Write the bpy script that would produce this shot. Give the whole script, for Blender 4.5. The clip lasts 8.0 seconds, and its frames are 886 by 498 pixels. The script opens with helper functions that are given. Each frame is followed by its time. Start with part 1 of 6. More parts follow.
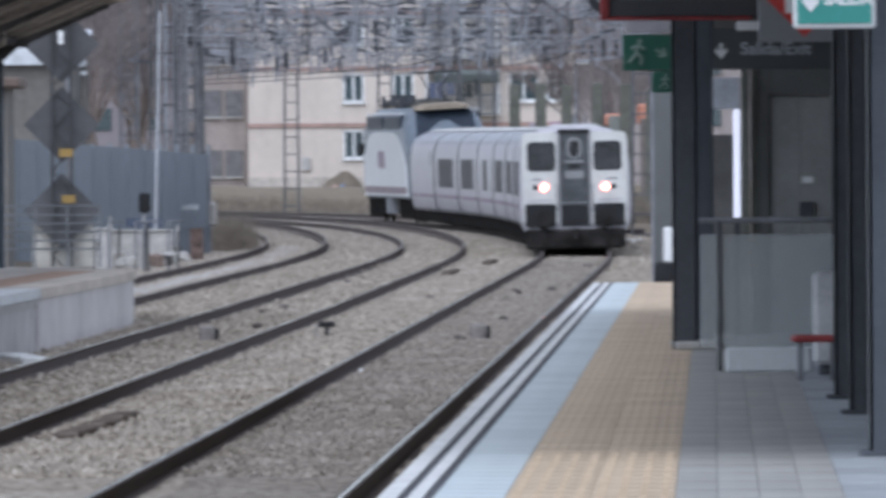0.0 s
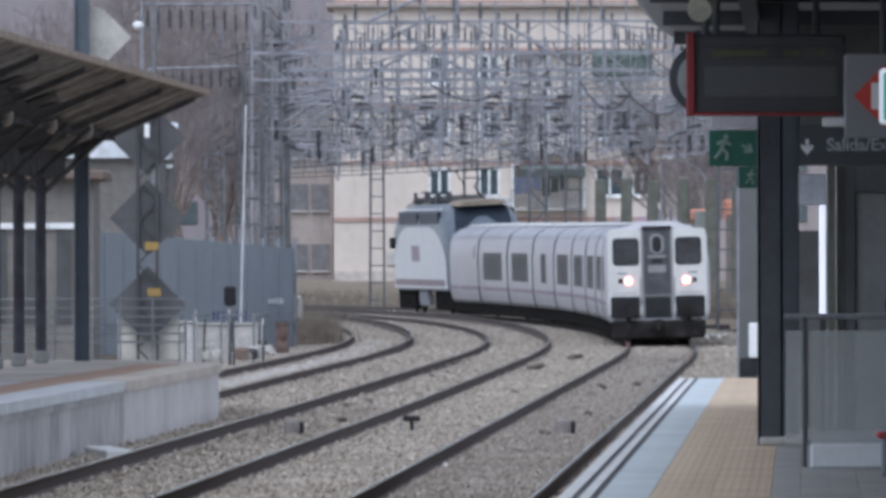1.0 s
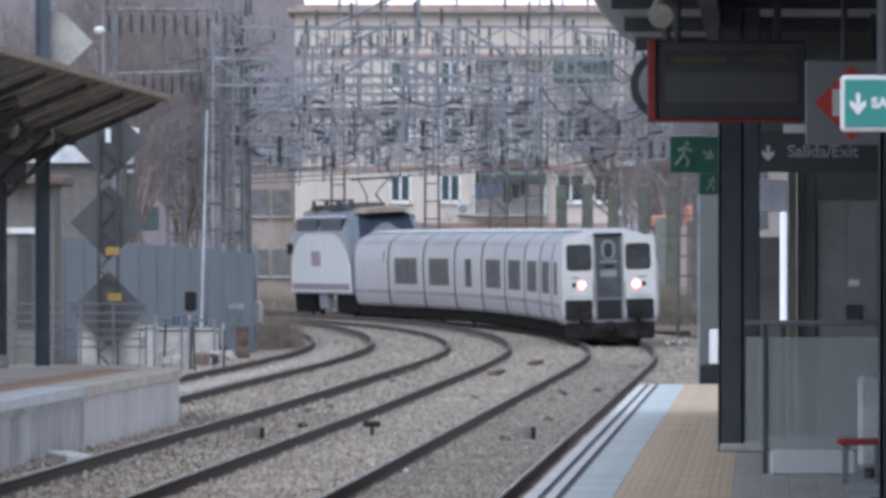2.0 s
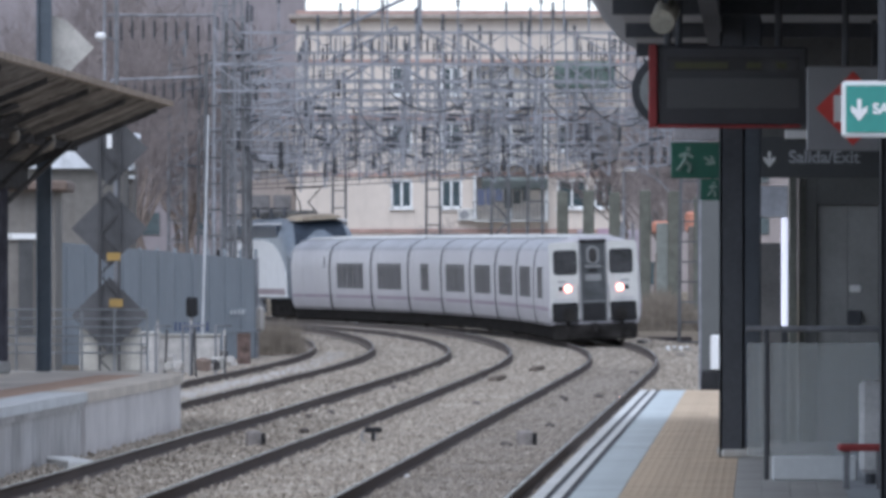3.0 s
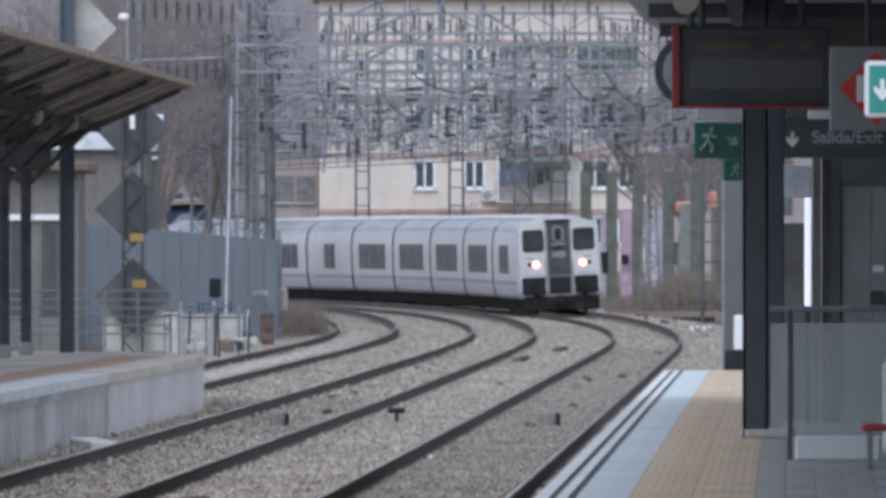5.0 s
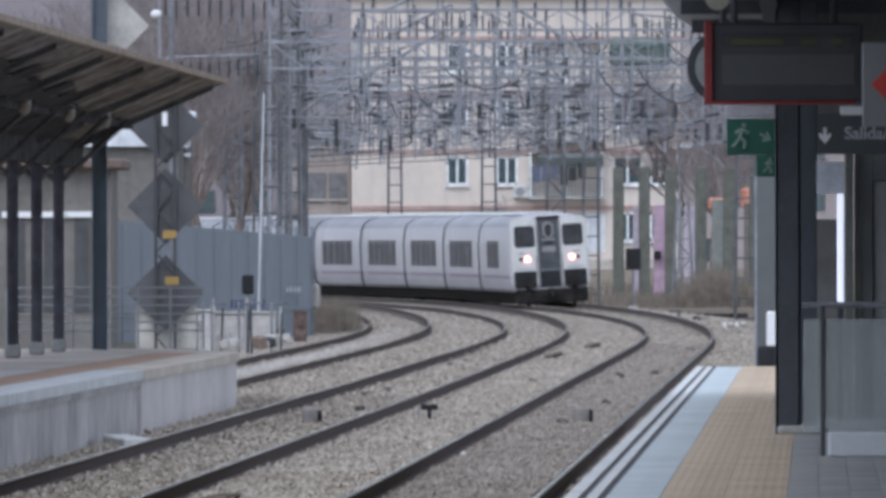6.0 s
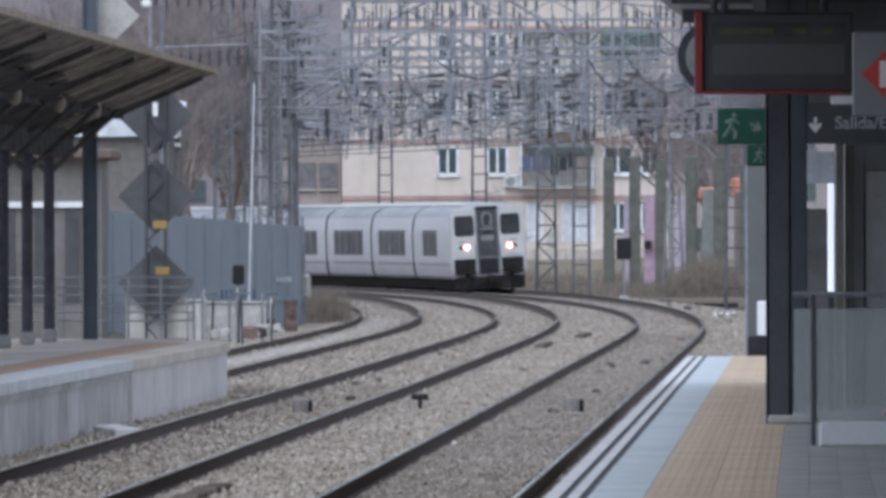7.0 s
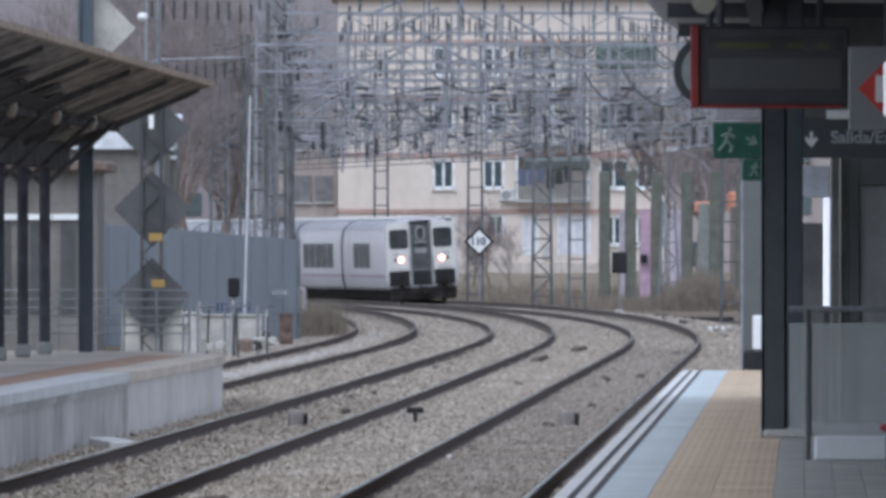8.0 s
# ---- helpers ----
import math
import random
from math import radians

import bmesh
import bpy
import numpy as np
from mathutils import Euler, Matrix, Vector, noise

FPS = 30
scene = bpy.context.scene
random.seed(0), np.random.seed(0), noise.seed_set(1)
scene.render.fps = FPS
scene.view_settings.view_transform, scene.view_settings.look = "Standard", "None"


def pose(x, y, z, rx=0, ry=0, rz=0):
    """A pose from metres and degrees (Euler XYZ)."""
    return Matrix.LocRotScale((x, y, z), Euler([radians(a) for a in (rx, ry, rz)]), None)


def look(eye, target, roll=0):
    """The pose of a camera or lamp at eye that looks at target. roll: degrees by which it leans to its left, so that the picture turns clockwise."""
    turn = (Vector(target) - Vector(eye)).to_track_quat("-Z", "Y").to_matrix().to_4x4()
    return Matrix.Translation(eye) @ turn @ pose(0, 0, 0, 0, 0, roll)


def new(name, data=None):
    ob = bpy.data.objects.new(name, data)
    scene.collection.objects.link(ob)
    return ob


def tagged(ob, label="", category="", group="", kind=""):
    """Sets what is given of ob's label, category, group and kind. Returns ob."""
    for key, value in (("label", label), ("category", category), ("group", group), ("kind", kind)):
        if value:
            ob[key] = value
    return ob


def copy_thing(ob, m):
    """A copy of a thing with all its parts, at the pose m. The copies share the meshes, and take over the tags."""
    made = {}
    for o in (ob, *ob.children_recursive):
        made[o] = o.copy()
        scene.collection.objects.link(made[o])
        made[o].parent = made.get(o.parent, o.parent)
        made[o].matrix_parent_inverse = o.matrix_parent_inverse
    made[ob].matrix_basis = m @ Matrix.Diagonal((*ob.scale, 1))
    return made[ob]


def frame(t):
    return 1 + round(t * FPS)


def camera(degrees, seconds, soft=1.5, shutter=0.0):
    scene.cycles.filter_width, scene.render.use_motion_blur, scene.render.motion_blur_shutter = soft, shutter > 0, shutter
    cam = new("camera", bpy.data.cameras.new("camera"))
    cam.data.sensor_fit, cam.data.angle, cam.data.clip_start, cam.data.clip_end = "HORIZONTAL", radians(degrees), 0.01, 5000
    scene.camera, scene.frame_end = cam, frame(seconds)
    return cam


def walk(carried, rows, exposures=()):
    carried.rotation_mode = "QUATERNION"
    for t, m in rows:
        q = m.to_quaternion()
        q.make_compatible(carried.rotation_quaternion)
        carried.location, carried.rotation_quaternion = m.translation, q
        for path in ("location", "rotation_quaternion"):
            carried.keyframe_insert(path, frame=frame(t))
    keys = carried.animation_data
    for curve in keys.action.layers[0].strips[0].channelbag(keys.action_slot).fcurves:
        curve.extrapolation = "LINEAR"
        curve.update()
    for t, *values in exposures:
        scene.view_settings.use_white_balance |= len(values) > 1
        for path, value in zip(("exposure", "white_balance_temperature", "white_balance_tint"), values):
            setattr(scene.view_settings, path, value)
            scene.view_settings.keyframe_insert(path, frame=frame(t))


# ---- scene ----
EYE = Vector((0.0, 0.0, 2.26))


def aim(t, dx, dy, roll):
    """Row of the camera: it stands still on the platform and swings a little (offsets in 1/21650 rad)."""
    a = radians(roll)
    x, y = -dx, -dy
    x, y = x * math.cos(a) + y * math.sin(a), -x * math.sin(a) + y * math.cos(a)
    y += 441 - 447
    return (t, look(EYE, EYE + Vector((x / 21650, 1.0, -y / 21650)) * 100, roll))


cam = camera(4.1484, 8.0, soft=3.7, shutter=0.4)
SWING = [
    (0.0, -158.5, -152.4, -0.36), (0.1, -110, -150, -0.33), (0.2, -90, -89, -0.29), (0.3, -120, -25, -0.25), (0.4, -107, -3, -0.21),
    (0.5, -101, 16.2, -0.18), (0.7, -54, 24, -0.15), (1.0, -7, 14.6, -0.11), (1.5, -60.3, 38, 0.06), (1.7, -72, 33, 0.04),
    (2.8, -79, 17, 0.02), (3.0, -74.3, 34.8, 0.03), (3.5, -80.8, 29.2, -0.02), (4.0, -46, 10.3, 0.04), (4.2, -44, 8.5, 0.02),
    (5.3, -27, -4, -0.05), (5.5, -16.8, -6, -0.06), (6.0, 24.5, -5.7, -0.11), (6.5, -5.2, -17.5, -0.15), (7.0, 7.7, -23.7, -0.15),
    (7.5, -1.6, 4.1, -0.04), (8.0, 0, 0, 0.0)]
walk(cam, [aim(*r) for r in SWING], exposures=[(0, 0.57, 5750, 11.5), (8, 0.57, 5750, 11.5)])

# ---- sky and sun: a bright overcast afternoon ----
world = bpy.data.worlds.new("sky")
scene.world = world
world.use_nodes = True
wn = world.node_tree.nodes
sky = wn.new("ShaderNodeTexSky")
sky.sky_type, sky.sun_disc = "NISHITA", False
sky.sun_elevation, sky.sun_rotation = radians(54), radians(200)
sky.air_density, sky.dust_density, sky.ozone_density = 1.0, 0.3, 2.5
wn["Background"].inputs["Strength"].default_value = 0.115
veil = wn.new("ShaderNodeHueSaturation")  # thin cloud takes most of the blue out of the sky
veil.inputs["Saturation"].default_value, veil.inputs["Value"].default_value = 0.3, 1.15
world.node_tree.links.new(sky.outputs[0], veil.inputs["Color"])
world.node_tree.links.new(veil.outputs[0], wn["Background"].inputs["Color"])
sun = new("sun", bpy.data.lights.new("sun", "SUN"))
sun.data.energy, sun.data.angle, sun.data.color = 1.5, radians(45), (1.0, 0.98, 0.95)
sun.matrix_world = look((0, 0, 0), (0.34 * 0.59, 0.94 * 0.59, -0.81))

# ---- materials ----
MATS = {}


def mat(name, col, rough=0.7, metal=0.0, var=0.15, scale=3.0, bump=0.0, bscale=60.0, col2=None, per_object=0.0, emit=0.0, stain=0.0, spec=0.5):
    """Paint, stone or metal with two scales of variation, stains and a fine relief."""
    if name in MATS:
        return MATS[name]
    m = bpy.data.materials.new(name)
    m.use_nodes = True
    nt = m.node_tree
    n, l = nt.nodes, nt.links
    b = n["Principled BSDF"]
    b.inputs["Roughness"].default_value, b.inputs["Metallic"].default_value = rough, metal
    b.inputs["Specular IOR Level"].default_value = spec
    tc = n.new("ShaderNodeTexCoord")
    n1, n2 = n.new("ShaderNodeTexNoise"), n.new("ShaderNodeTexNoise")
    n1.inputs["Scale"].default_value, n1.inputs["Detail"].default_value = scale, 6
    n2.inputs["Scale"].default_value, n2.inputs["Detail"].default_value = scale * 9, 3
    l.new(tc.outputs["Object"], n1.inputs["Vector"])
    l.new(tc.outputs["Object"], n2.inputs["Vector"])
    mix = n.new("ShaderNodeMix")
    mix.data_type, mix.blend_type = "RGBA", "MIX"
    c2 = col2 or tuple(c * (1 - 2 * var) for c in col)
    c1 = col if col2 else tuple(min(1, c * (1 + var)) for c in col)
    mix.inputs[6].default_value, mix.inputs[7].default_value = (*c1, 1), (*c2, 1)
    add = n.new("ShaderNodeMath")
    add.operation = "ADD"
    half = n.new("ShaderNodeMath")
    half.operation, half.inputs[1].default_value = "MULTIPLY", 0.6
    l.new(n2.outputs[0], half.inputs[0])
    l.new(n1.outputs[0], add.inputs[0])
    l.new(half.outputs[0], add.inputs[1])
    ramp = n.new("ShaderNodeMapRange")
    ramp.inputs["From Min"].default_value, ramp.inputs["From Max"].default_value = 0.55, 1.05
    l.new(add.outputs[0], ramp.inputs[0])
    l.new(ramp.outputs[0], mix.inputs[0])
    out = mix.outputs[2]
    if per_object:
        info, hs, mr = n.new("ShaderNodeObjectInfo"), n.new("ShaderNodeHueSaturation"), n.new("ShaderNodeMapRange")
        mr.inputs["To Min"].default_value, mr.inputs["To Max"].default_value = 1 - per_object, 1 + per_object
        l.new(info.outputs["Random"], mr.inputs[0])
        l.new(mr.outputs[0], hs.inputs["Value"])
        l.new(out, hs.inputs["Color"])
        out = hs.outputs[0]
    if stain:
        n3, m3, r3 = n.new("ShaderNodeTexNoise"), n.new("ShaderNodeMix"), n.new("ShaderNodeMapRange")
        mp = n.new("ShaderNodeMapping")
        mp.inputs["Scale"].default_value = (1, 1, 0.15)
        l.new(tc.outputs["Object"], mp.inputs[0])
        l.new(mp.outputs[0], n3.inputs["Vector"])
        n3.inputs["Scale"].default_value, n3.inputs["Detail"].default_value = 2.3, 8
        r3.inputs["From Min"].default_value, r3.inputs["From Max"].default_value = 0.5, 0.75
        r3.inputs["To Max"].default_value = stain
        m3.data_type, m3.blend_type = "RGBA", "MIX"
        m3.inputs[7].default_value = (0.09, 0.075, 0.06, 1)
        l.new(n3.outputs[0], r3.inputs[0])
        l.new(r3.outputs[0], m3.inputs[0])
        l.new(out, m3.inputs[6])
        out = m3.outputs[2]
    l.new(out, b.inputs["Base Color"])
    if bump:
        nb, bp = n.new("ShaderNodeTexNoise"), n.new("ShaderNodeBump")
        nb.inputs["Scale"].default_value, nb.inputs["Detail"].default_value = bscale, 4
        bp.inputs["Strength"].default_value, bp.inputs["Distance"].default_value = bump, 0.02
        l.new(tc.outputs["Object"], nb.inputs["Vector"])
        l.new(nb.outputs[0], bp.inputs["Height"])
        l.new(bp.outputs[0], b.inputs["Normal"])
    if emit:
        b.inputs["Emission Color"].default_value, b.inputs["Emission Strength"].default_value = (*col, 1), emit
    MATS[name] = m
    return m


def stone_mat(name, a, b_, c, scale):
    """Loose stones: each cell and each island takes its own grey."""
    m = bpy.data.materials.new(name)
    m.use_nodes = True
    n, l = m.node_tree.nodes, m.node_tree.links
    b = n["Principled BSDF"]
    b.inputs["Roughness"].default_value = 0.95
    b.inputs["Specular IOR Level"].default_value = 0.0
    tc, geo = n.new("ShaderNodeTexCoord"), n.new("ShaderNodeNewGeometry")
    v, big, cr, mixb = n.new("ShaderNodeTexVoronoi"), n.new("ShaderNodeTexNoise"), n.new("ShaderNodeValToRGB"), n.new("ShaderNodeMix")
    v.inputs["Scale"].default_value = scale
    big.inputs["Scale"].default_value, big.inputs["Detail"].default_value = 0.35, 5
    l.new(tc.outputs["Object"], v.inputs["Vector"])
    l.new(tc.outputs["Object"], big.inputs["Vector"])
    addm = n.new("ShaderNodeMath")
    addm.operation = "ADD"
    sep = n.new("ShaderNodeSeparateColor")
    l.new(v.outputs["Color"], sep.inputs[0])
    l.new(sep.outputs[0], addm.inputs[0])
    l.new(geo.outputs["Random Per Island"], addm.inputs[1])
    fr = n.new("ShaderNodeMath")
    fr.operation = "FRACT"
    l.new(addm.outputs[0], fr.inputs[0])
    cr.color_ramp.elements[0].color, cr.color_ramp.elements[1].color = (*a, 1), (*c, 1)
    e = cr.color_ramp.elements.new(0.5)
    e.color = (*b_, 1)
    l.new(fr.outputs[0], cr.inputs[0])
    mixb.data_type, mixb.blend_type = "RGBA", "MULTIPLY"
    mixb.inputs[0].default_value = 0.6
    l.new(cr.outputs[0], mixb.inputs[6])
    br = n.new("ShaderNodeValToRGB")
    br.color_ramp.elements[0].position, br.color_ramp.elements[1].position = 0.35, 0.65
    br.color_ramp.elements[0].color, br.color_ramp.elements[1].color = (0.74, 0.7, 0.66, 1), (1, 1, 1, 1)
    l.new(big.outputs[0], br.inputs[0])
    l.new(br.outputs[0], mixb.inputs[7])
    l.new(mixb.outputs[2], b.inputs["Base Color"])
    bp = n.new("ShaderNodeBump")
    bp.inputs["Strength"].default_value, bp.inputs["Distance"].default_value = 1.0, 0.05
    l.new(v.outputs["Distance"], bp.inputs["Height"])
    l.new(bp.outputs[0], b.inputs["Normal"])
    return m


def glass_mat(name, col, rough=0.05, alpha=0.35):
    m = bpy.data.materials.new(name)
    m.use_nodes = True
    b = m.node_tree.nodes["Principled BSDF"]
    b.inputs["Base Color"].default_value = (*col, 1)
    b.inputs["Roughness"].default_value, b.inputs["Alpha"].default_value = rough, alpha
    return m


BALLAST = stone_mat("ballast", (0.2, 0.175, 0.15), (0.36, 0.322, 0.276), (0.545, 0.493, 0.428), 13)
OILY = stone_mat("oily_ballast", (0.165, 0.146, 0.127), (0.285, 0.256, 0.224), (0.425, 0.384, 0.338), 15)
FRESH = stone_mat("fresh_pale_ballast", (0.25, 0.235, 0.22), (0.46, 0.44, 0.42), (0.66, 0.64, 0.62), 11)
EARTH = mat("earth", (0.21, 0.178, 0.142), 0.95, col2=(0.14, 0.12, 0.098), scale=0.6, bump=0.5, bscale=8, spec=0.0)
RAIL = mat("rusty_rail_steel", (0.122, 0.11, 0.106), 0.95, 0.0, col2=(0.148, 0.124, 0.113), scale=2, spec=0.0)
RAILHEAD = mat("polished_rail_head", (0.15, 0.142, 0.136), 0.7, 0.0, var=0.25, spec=0.02)
BAND = mat("bright_running_band", (0.26, 0.25, 0.24), 0.1, 1.0, var=0.1)
CONCRETE = mat("concrete", (0.5, 0.49, 0.46), 0.9, col2=(0.36, 0.35, 0.33), scale=1.2, bump=0.3, bscale=30, stain=0.35, spec=0.0)
SLEEPER = mat("sleeper_concrete", (0.3, 0.28, 0.25), 0.95, col2=(0.2, 0.18, 0.16), scale=2, spec=0.05)
WHITE = mat("white_train_paint", (0.575, 0.575, 0.558), 0.42, var=0.06, scale=0.8, stain=0.22)
SILVER = mat("pale_grey_train_paint", (0.45, 0.435, 0.46), 0.45, var=0.06, scale=0.6, stain=0.2)
ROOFGREY = mat("train_roof_grey", (0.36, 0.365, 0.395), 0.5, var=0.1, scale=0.6, stain=0.2)
MAUVE = mat("mauve_stripe_paint", (0.33, 0.265, 0.32), 0.6, var=0.12)
DARK = mat("dark_grey_rubber", (0.03, 0.03, 0.032), 0.8, spec=0.1)
UNDER = mat("grime_and_shade_black", (0.032, 0.03, 0.029), 0.95, var=0.3, spec=0.0)
TGLASS = mat("tinted_train_glass", (0.02, 0.02, 0.024), 0.08, var=0.02)
ENDGLASS = mat("dusty_end_pane", (0.045, 0.046, 0.05), 0.25, spec=0.3, var=0.3, scale=1.0)
DOORGREY = mat("dusty_gangway_door", (0.085, 0.09, 0.095), 0.7, spec=0.15, var=0.2)
SIDEGLASS = mat("grey_train_glass", (0.06, 0.058, 0.07), 0.45, spec=0.12, var=0.5, scale=1.2)
GREYPAINT = mat("grey_gangway_paint", (0.042, 0.042, 0.048), 0.6, spec=0.15)
# overhead-line steel and porcelain: base colours lightened to include some distance haze
STEEL = mat("galvanised_steel", (0.255, 0.26, 0.285), 0.75, 0.0, var=0.25, scale=2)
MASTSTEEL = mat("dark_rusting_mast_steel", (0.11, 0.112, 0.12), 0.9, 0.0, var=0.3, scale=2, stain=0.3)
OLDSTEEL = mat("weathered_mast_steel", (0.19, 0.195, 0.21), 0.8, 0.0, var=0.25, scale=2, stain=0.3)
INSUL = mat("dark_glazed_porcelain", (0.055, 0.058, 0.07), 0.5)
POST = mat("black_green_post_paint", (0.075, 0.078, 0.086), 0.7, var=0.1, spec=0.1)
POSTB = mat("bluish_post_tone", (0.075, 0.084, 0.1), 0.6, var=0.1)
BLUEWALL = mat("blue_grey_sheet_metal", (0.215, 0.24, 0.268), 0.75, var=0.06, scale=0.5, stain=0.12)
BEIGE = mat("beige_render", (0.61, 0.54, 0.48), 0.95, var=0.05, scale=0.25, bump=0.2, bscale=4, stain=0.12)
BANDRED = mat("brick_red_band", (0.4, 0.27, 0.235), 0.9, var=0.15, scale=0.6)
WINWHITE = mat("white_window_frame", (0.75, 0.76, 0.76), 0.5)
WINGLASS = mat("window_glass_dark", (0.05, 0.075, 0.085), 0.06)

# ---- plan of the line: straight past the platforms, then a long bend to the left ----
STEP = 0.5
_p = [(-40 * 0.02954 + 3.6470 - 0.02954 * 240, -40.0, math.atan(0.02954))]
while len(_p) < 1500:
    x, y, th = _p[-1]
    c = 0.0 if y < 264.2 else 0.00138269 * min(1.0, (y - 264.2) / 198.36)
    th -= c * STEP
    _p.append((x + STEP * math.sin(th), y + STEP * math.cos(th), th))
LINE = np.array(_p)
ZERO = 140.06  # run of the line at which y = 100


def rise(y):
    t = min(1.0, max(0.0, (y - 320) / 180))
    return 0.3 * t * t * (3 - 2 * t)


def cant(y):
    t = min(1.0, max(0.0, (y - 290) / 150))
    return 0.1 * t


def on_line(run, off=0.0, up=0.0):
    """A point beside the right-hand track's axis: run metres along it (0 at y = 100), off to its right, and its heading."""
    i = (run + ZERO) / STEP
    k = max(0, min(len(LINE) - 2, int(i)))
    f = i - k
    x, y, th = LINE[k] * (1 - f) + LINE[k + 1] * f
    return Vector((x + off * math.cos(th), y - off * math.sin(th), rise(y) + up)), th


# ---- mesh tools ----
class Mesh:
    def __init__(self):
        self.v, self.f = [], []

    def add(self, vs, fs):
        k = len(self.v)
        self.v += [tuple(p) for p in vs]
        self.f += [tuple(i + k for i in f) for f in fs]
        return self

    def box(self, cx, cy, cz, sx, sy, sz, m=None, bevel=0.0):
        """A box by its middle and size; bevel takes off its upright edges and its rims."""
        hx, hy, hz = sx / 2, sy / 2, sz / 2
        if bevel:
            b = min(bevel, hx * 0.9, hy * 0.9, hz * 0.9)
            ring = [(-hx + b, -hy), (hx - b, -hy), (hx, -hy + b), (hx, hy - b), (hx - b, hy), (-hx + b, hy), (-hx, hy - b), (-hx, -hy + b)]
            inner = [(x * (hx - b) / hx, y * (hy - b) / hy) for x, y in ring]
            vs = [(*p, -hz) for p in inner] + [(*p, -hz + b) for p in ring] + [(*p, hz - b) for p in ring] + [(*p, hz) for p in inner]
            fs = [tuple(range(7, -1, -1)), tuple(range(24, 32))]
            for k in range(3):
                fs += [(k * 8 + i, k * 8 + (i + 1) % 8, k * 8 + 8 + (i + 1) % 8, k * 8 + 8 + i) for i in range(8)]
        else:
            vs = [(x, y, z) for z in (-hz, hz) for x, y in ((-hx, -hy), (hx, -hy), (hx, hy), (-hx, hy))]
            fs = [(3, 2, 1, 0), (4, 5, 6, 7), (0, 1, 5, 4), (1, 2, 6, 5), (2, 3, 7, 6), (3, 0, 4, 7)]
        vs = [Vector(p) for p in vs]
        if m is not None:
            vs = [m @ p for p in vs]
        return self.add([p + Vector((cx, cy, cz)) for p in vs], fs)

    def tube(self, p, q, r, n=6, r2=None):
        p, q = Vector(p), Vector(q)
        d = (q - p)
        if d.length < 1e-6:
            return self
        a = d.orthogonal().normalized()
        b = d.normalized().cross(a)
        r2 = r if r2 is None else r2
        ring = [(math.cos(2 * math.pi * i / n), math.sin(2 * math.pi * i / n)) for i in range(n)]
        vs = [p + (a * x + b * y) * r for x, y in ring] + [q + (a * x + b * y) * r2 for x, y in ring]
        return self.add(vs, [(i, (i + 1) % n, n + (i + 1) % n, n + i) for i in range(n)] + [tuple(range(n - 1, -1, -1)), tuple(range(n, 2 * n))])

    def loft(self, rings, closed=True, caps=True):
        """Skins rings with equal counts of points."""
        n = len(rings[0])
        vs = [p for r in rings for p in r]
        fs = []
        for k in range(len(rings) - 1):
            for i in range(n if closed else n - 1):
                j = (i + 1) % n
                fs.append((k * n + i, k * n + j, (k + 1) * n + j, (k + 1) * n + i))
        if caps and closed:
            fs += [tuple(range(n - 1, -1, -1)), tuple((len(rings) - 1) * n + i for i in range(n))]
        return self.add(vs, fs)

    def cable(self, pts, r, n=4):
        """One tube through many points."""
        pts = [Vector(p) for p in pts]
        rings = []
        for i, p in enumerate(pts):
            d = (pts[min(i + 1, len(pts) - 1)] - pts[max(i - 1, 0)]).normalized()
            side = d.cross(Vector((0, 0, 1))).normalized() if abs(d.z) < 0.95 else Vector((1, 0, 0))
            up = side.cross(d)
            rings.append([p + (side * math.cos(2 * math.pi * k / n) + up * math.sin(2 * math.pi * k / n)) * r for k in range(n)])
        return self.loft(rings)

    def obj(self, name, material, parent=None, label="", smooth=False):
        me = bpy.data.meshes.new(name)
        me.from_pydata(self.v, [], self.f)
        me.materials.append(material)
        bm = bmesh.new()
        bm.from_mesh(me)
        bmesh.ops.recalc_face_normals(bm, faces=bm.faces)
        bm.to_mesh(me)
        bm.free()
        if smooth:
            for poly in me.polygons:
                poly.use_smooth = True
            me.set_sharp_from_angle(angle=radians(35))
        ob = new(name, me)
        if parent is not None:
            ob.parent = parent
        if label:
            tagged(ob, label)
        return ob


def thing(name, at=(0, 0, 0), turn=0.0, label="", category="", group="", kind=""):
    """An Empty at the base of a thing, which carries its parts."""
    e = new(name)
    e.empty_display_size = 0.2
    e.matrix_world = pose(*at, 0, 0, turn)
    return tagged(e, label, category, group, kind)


def east(b, d):
    """Metres to the right of the sight line at distance d, for a bearing read from the eye (1/21650 rad, sight line at 784)."""
    return (b - 784) * d / 21650


def level(b, d):
    """Height at distance d for an elevation read from the eye (1/21650 rad downwards, eye level at 447)."""
    return 2.26 - (b - 447) * d / 21650


def along(o, d, z=0.0):
    """A place by its offset from a line through the eye parallel to the platforms, and its distance."""
    return Vector((o + 0.02942 * d, d, z))


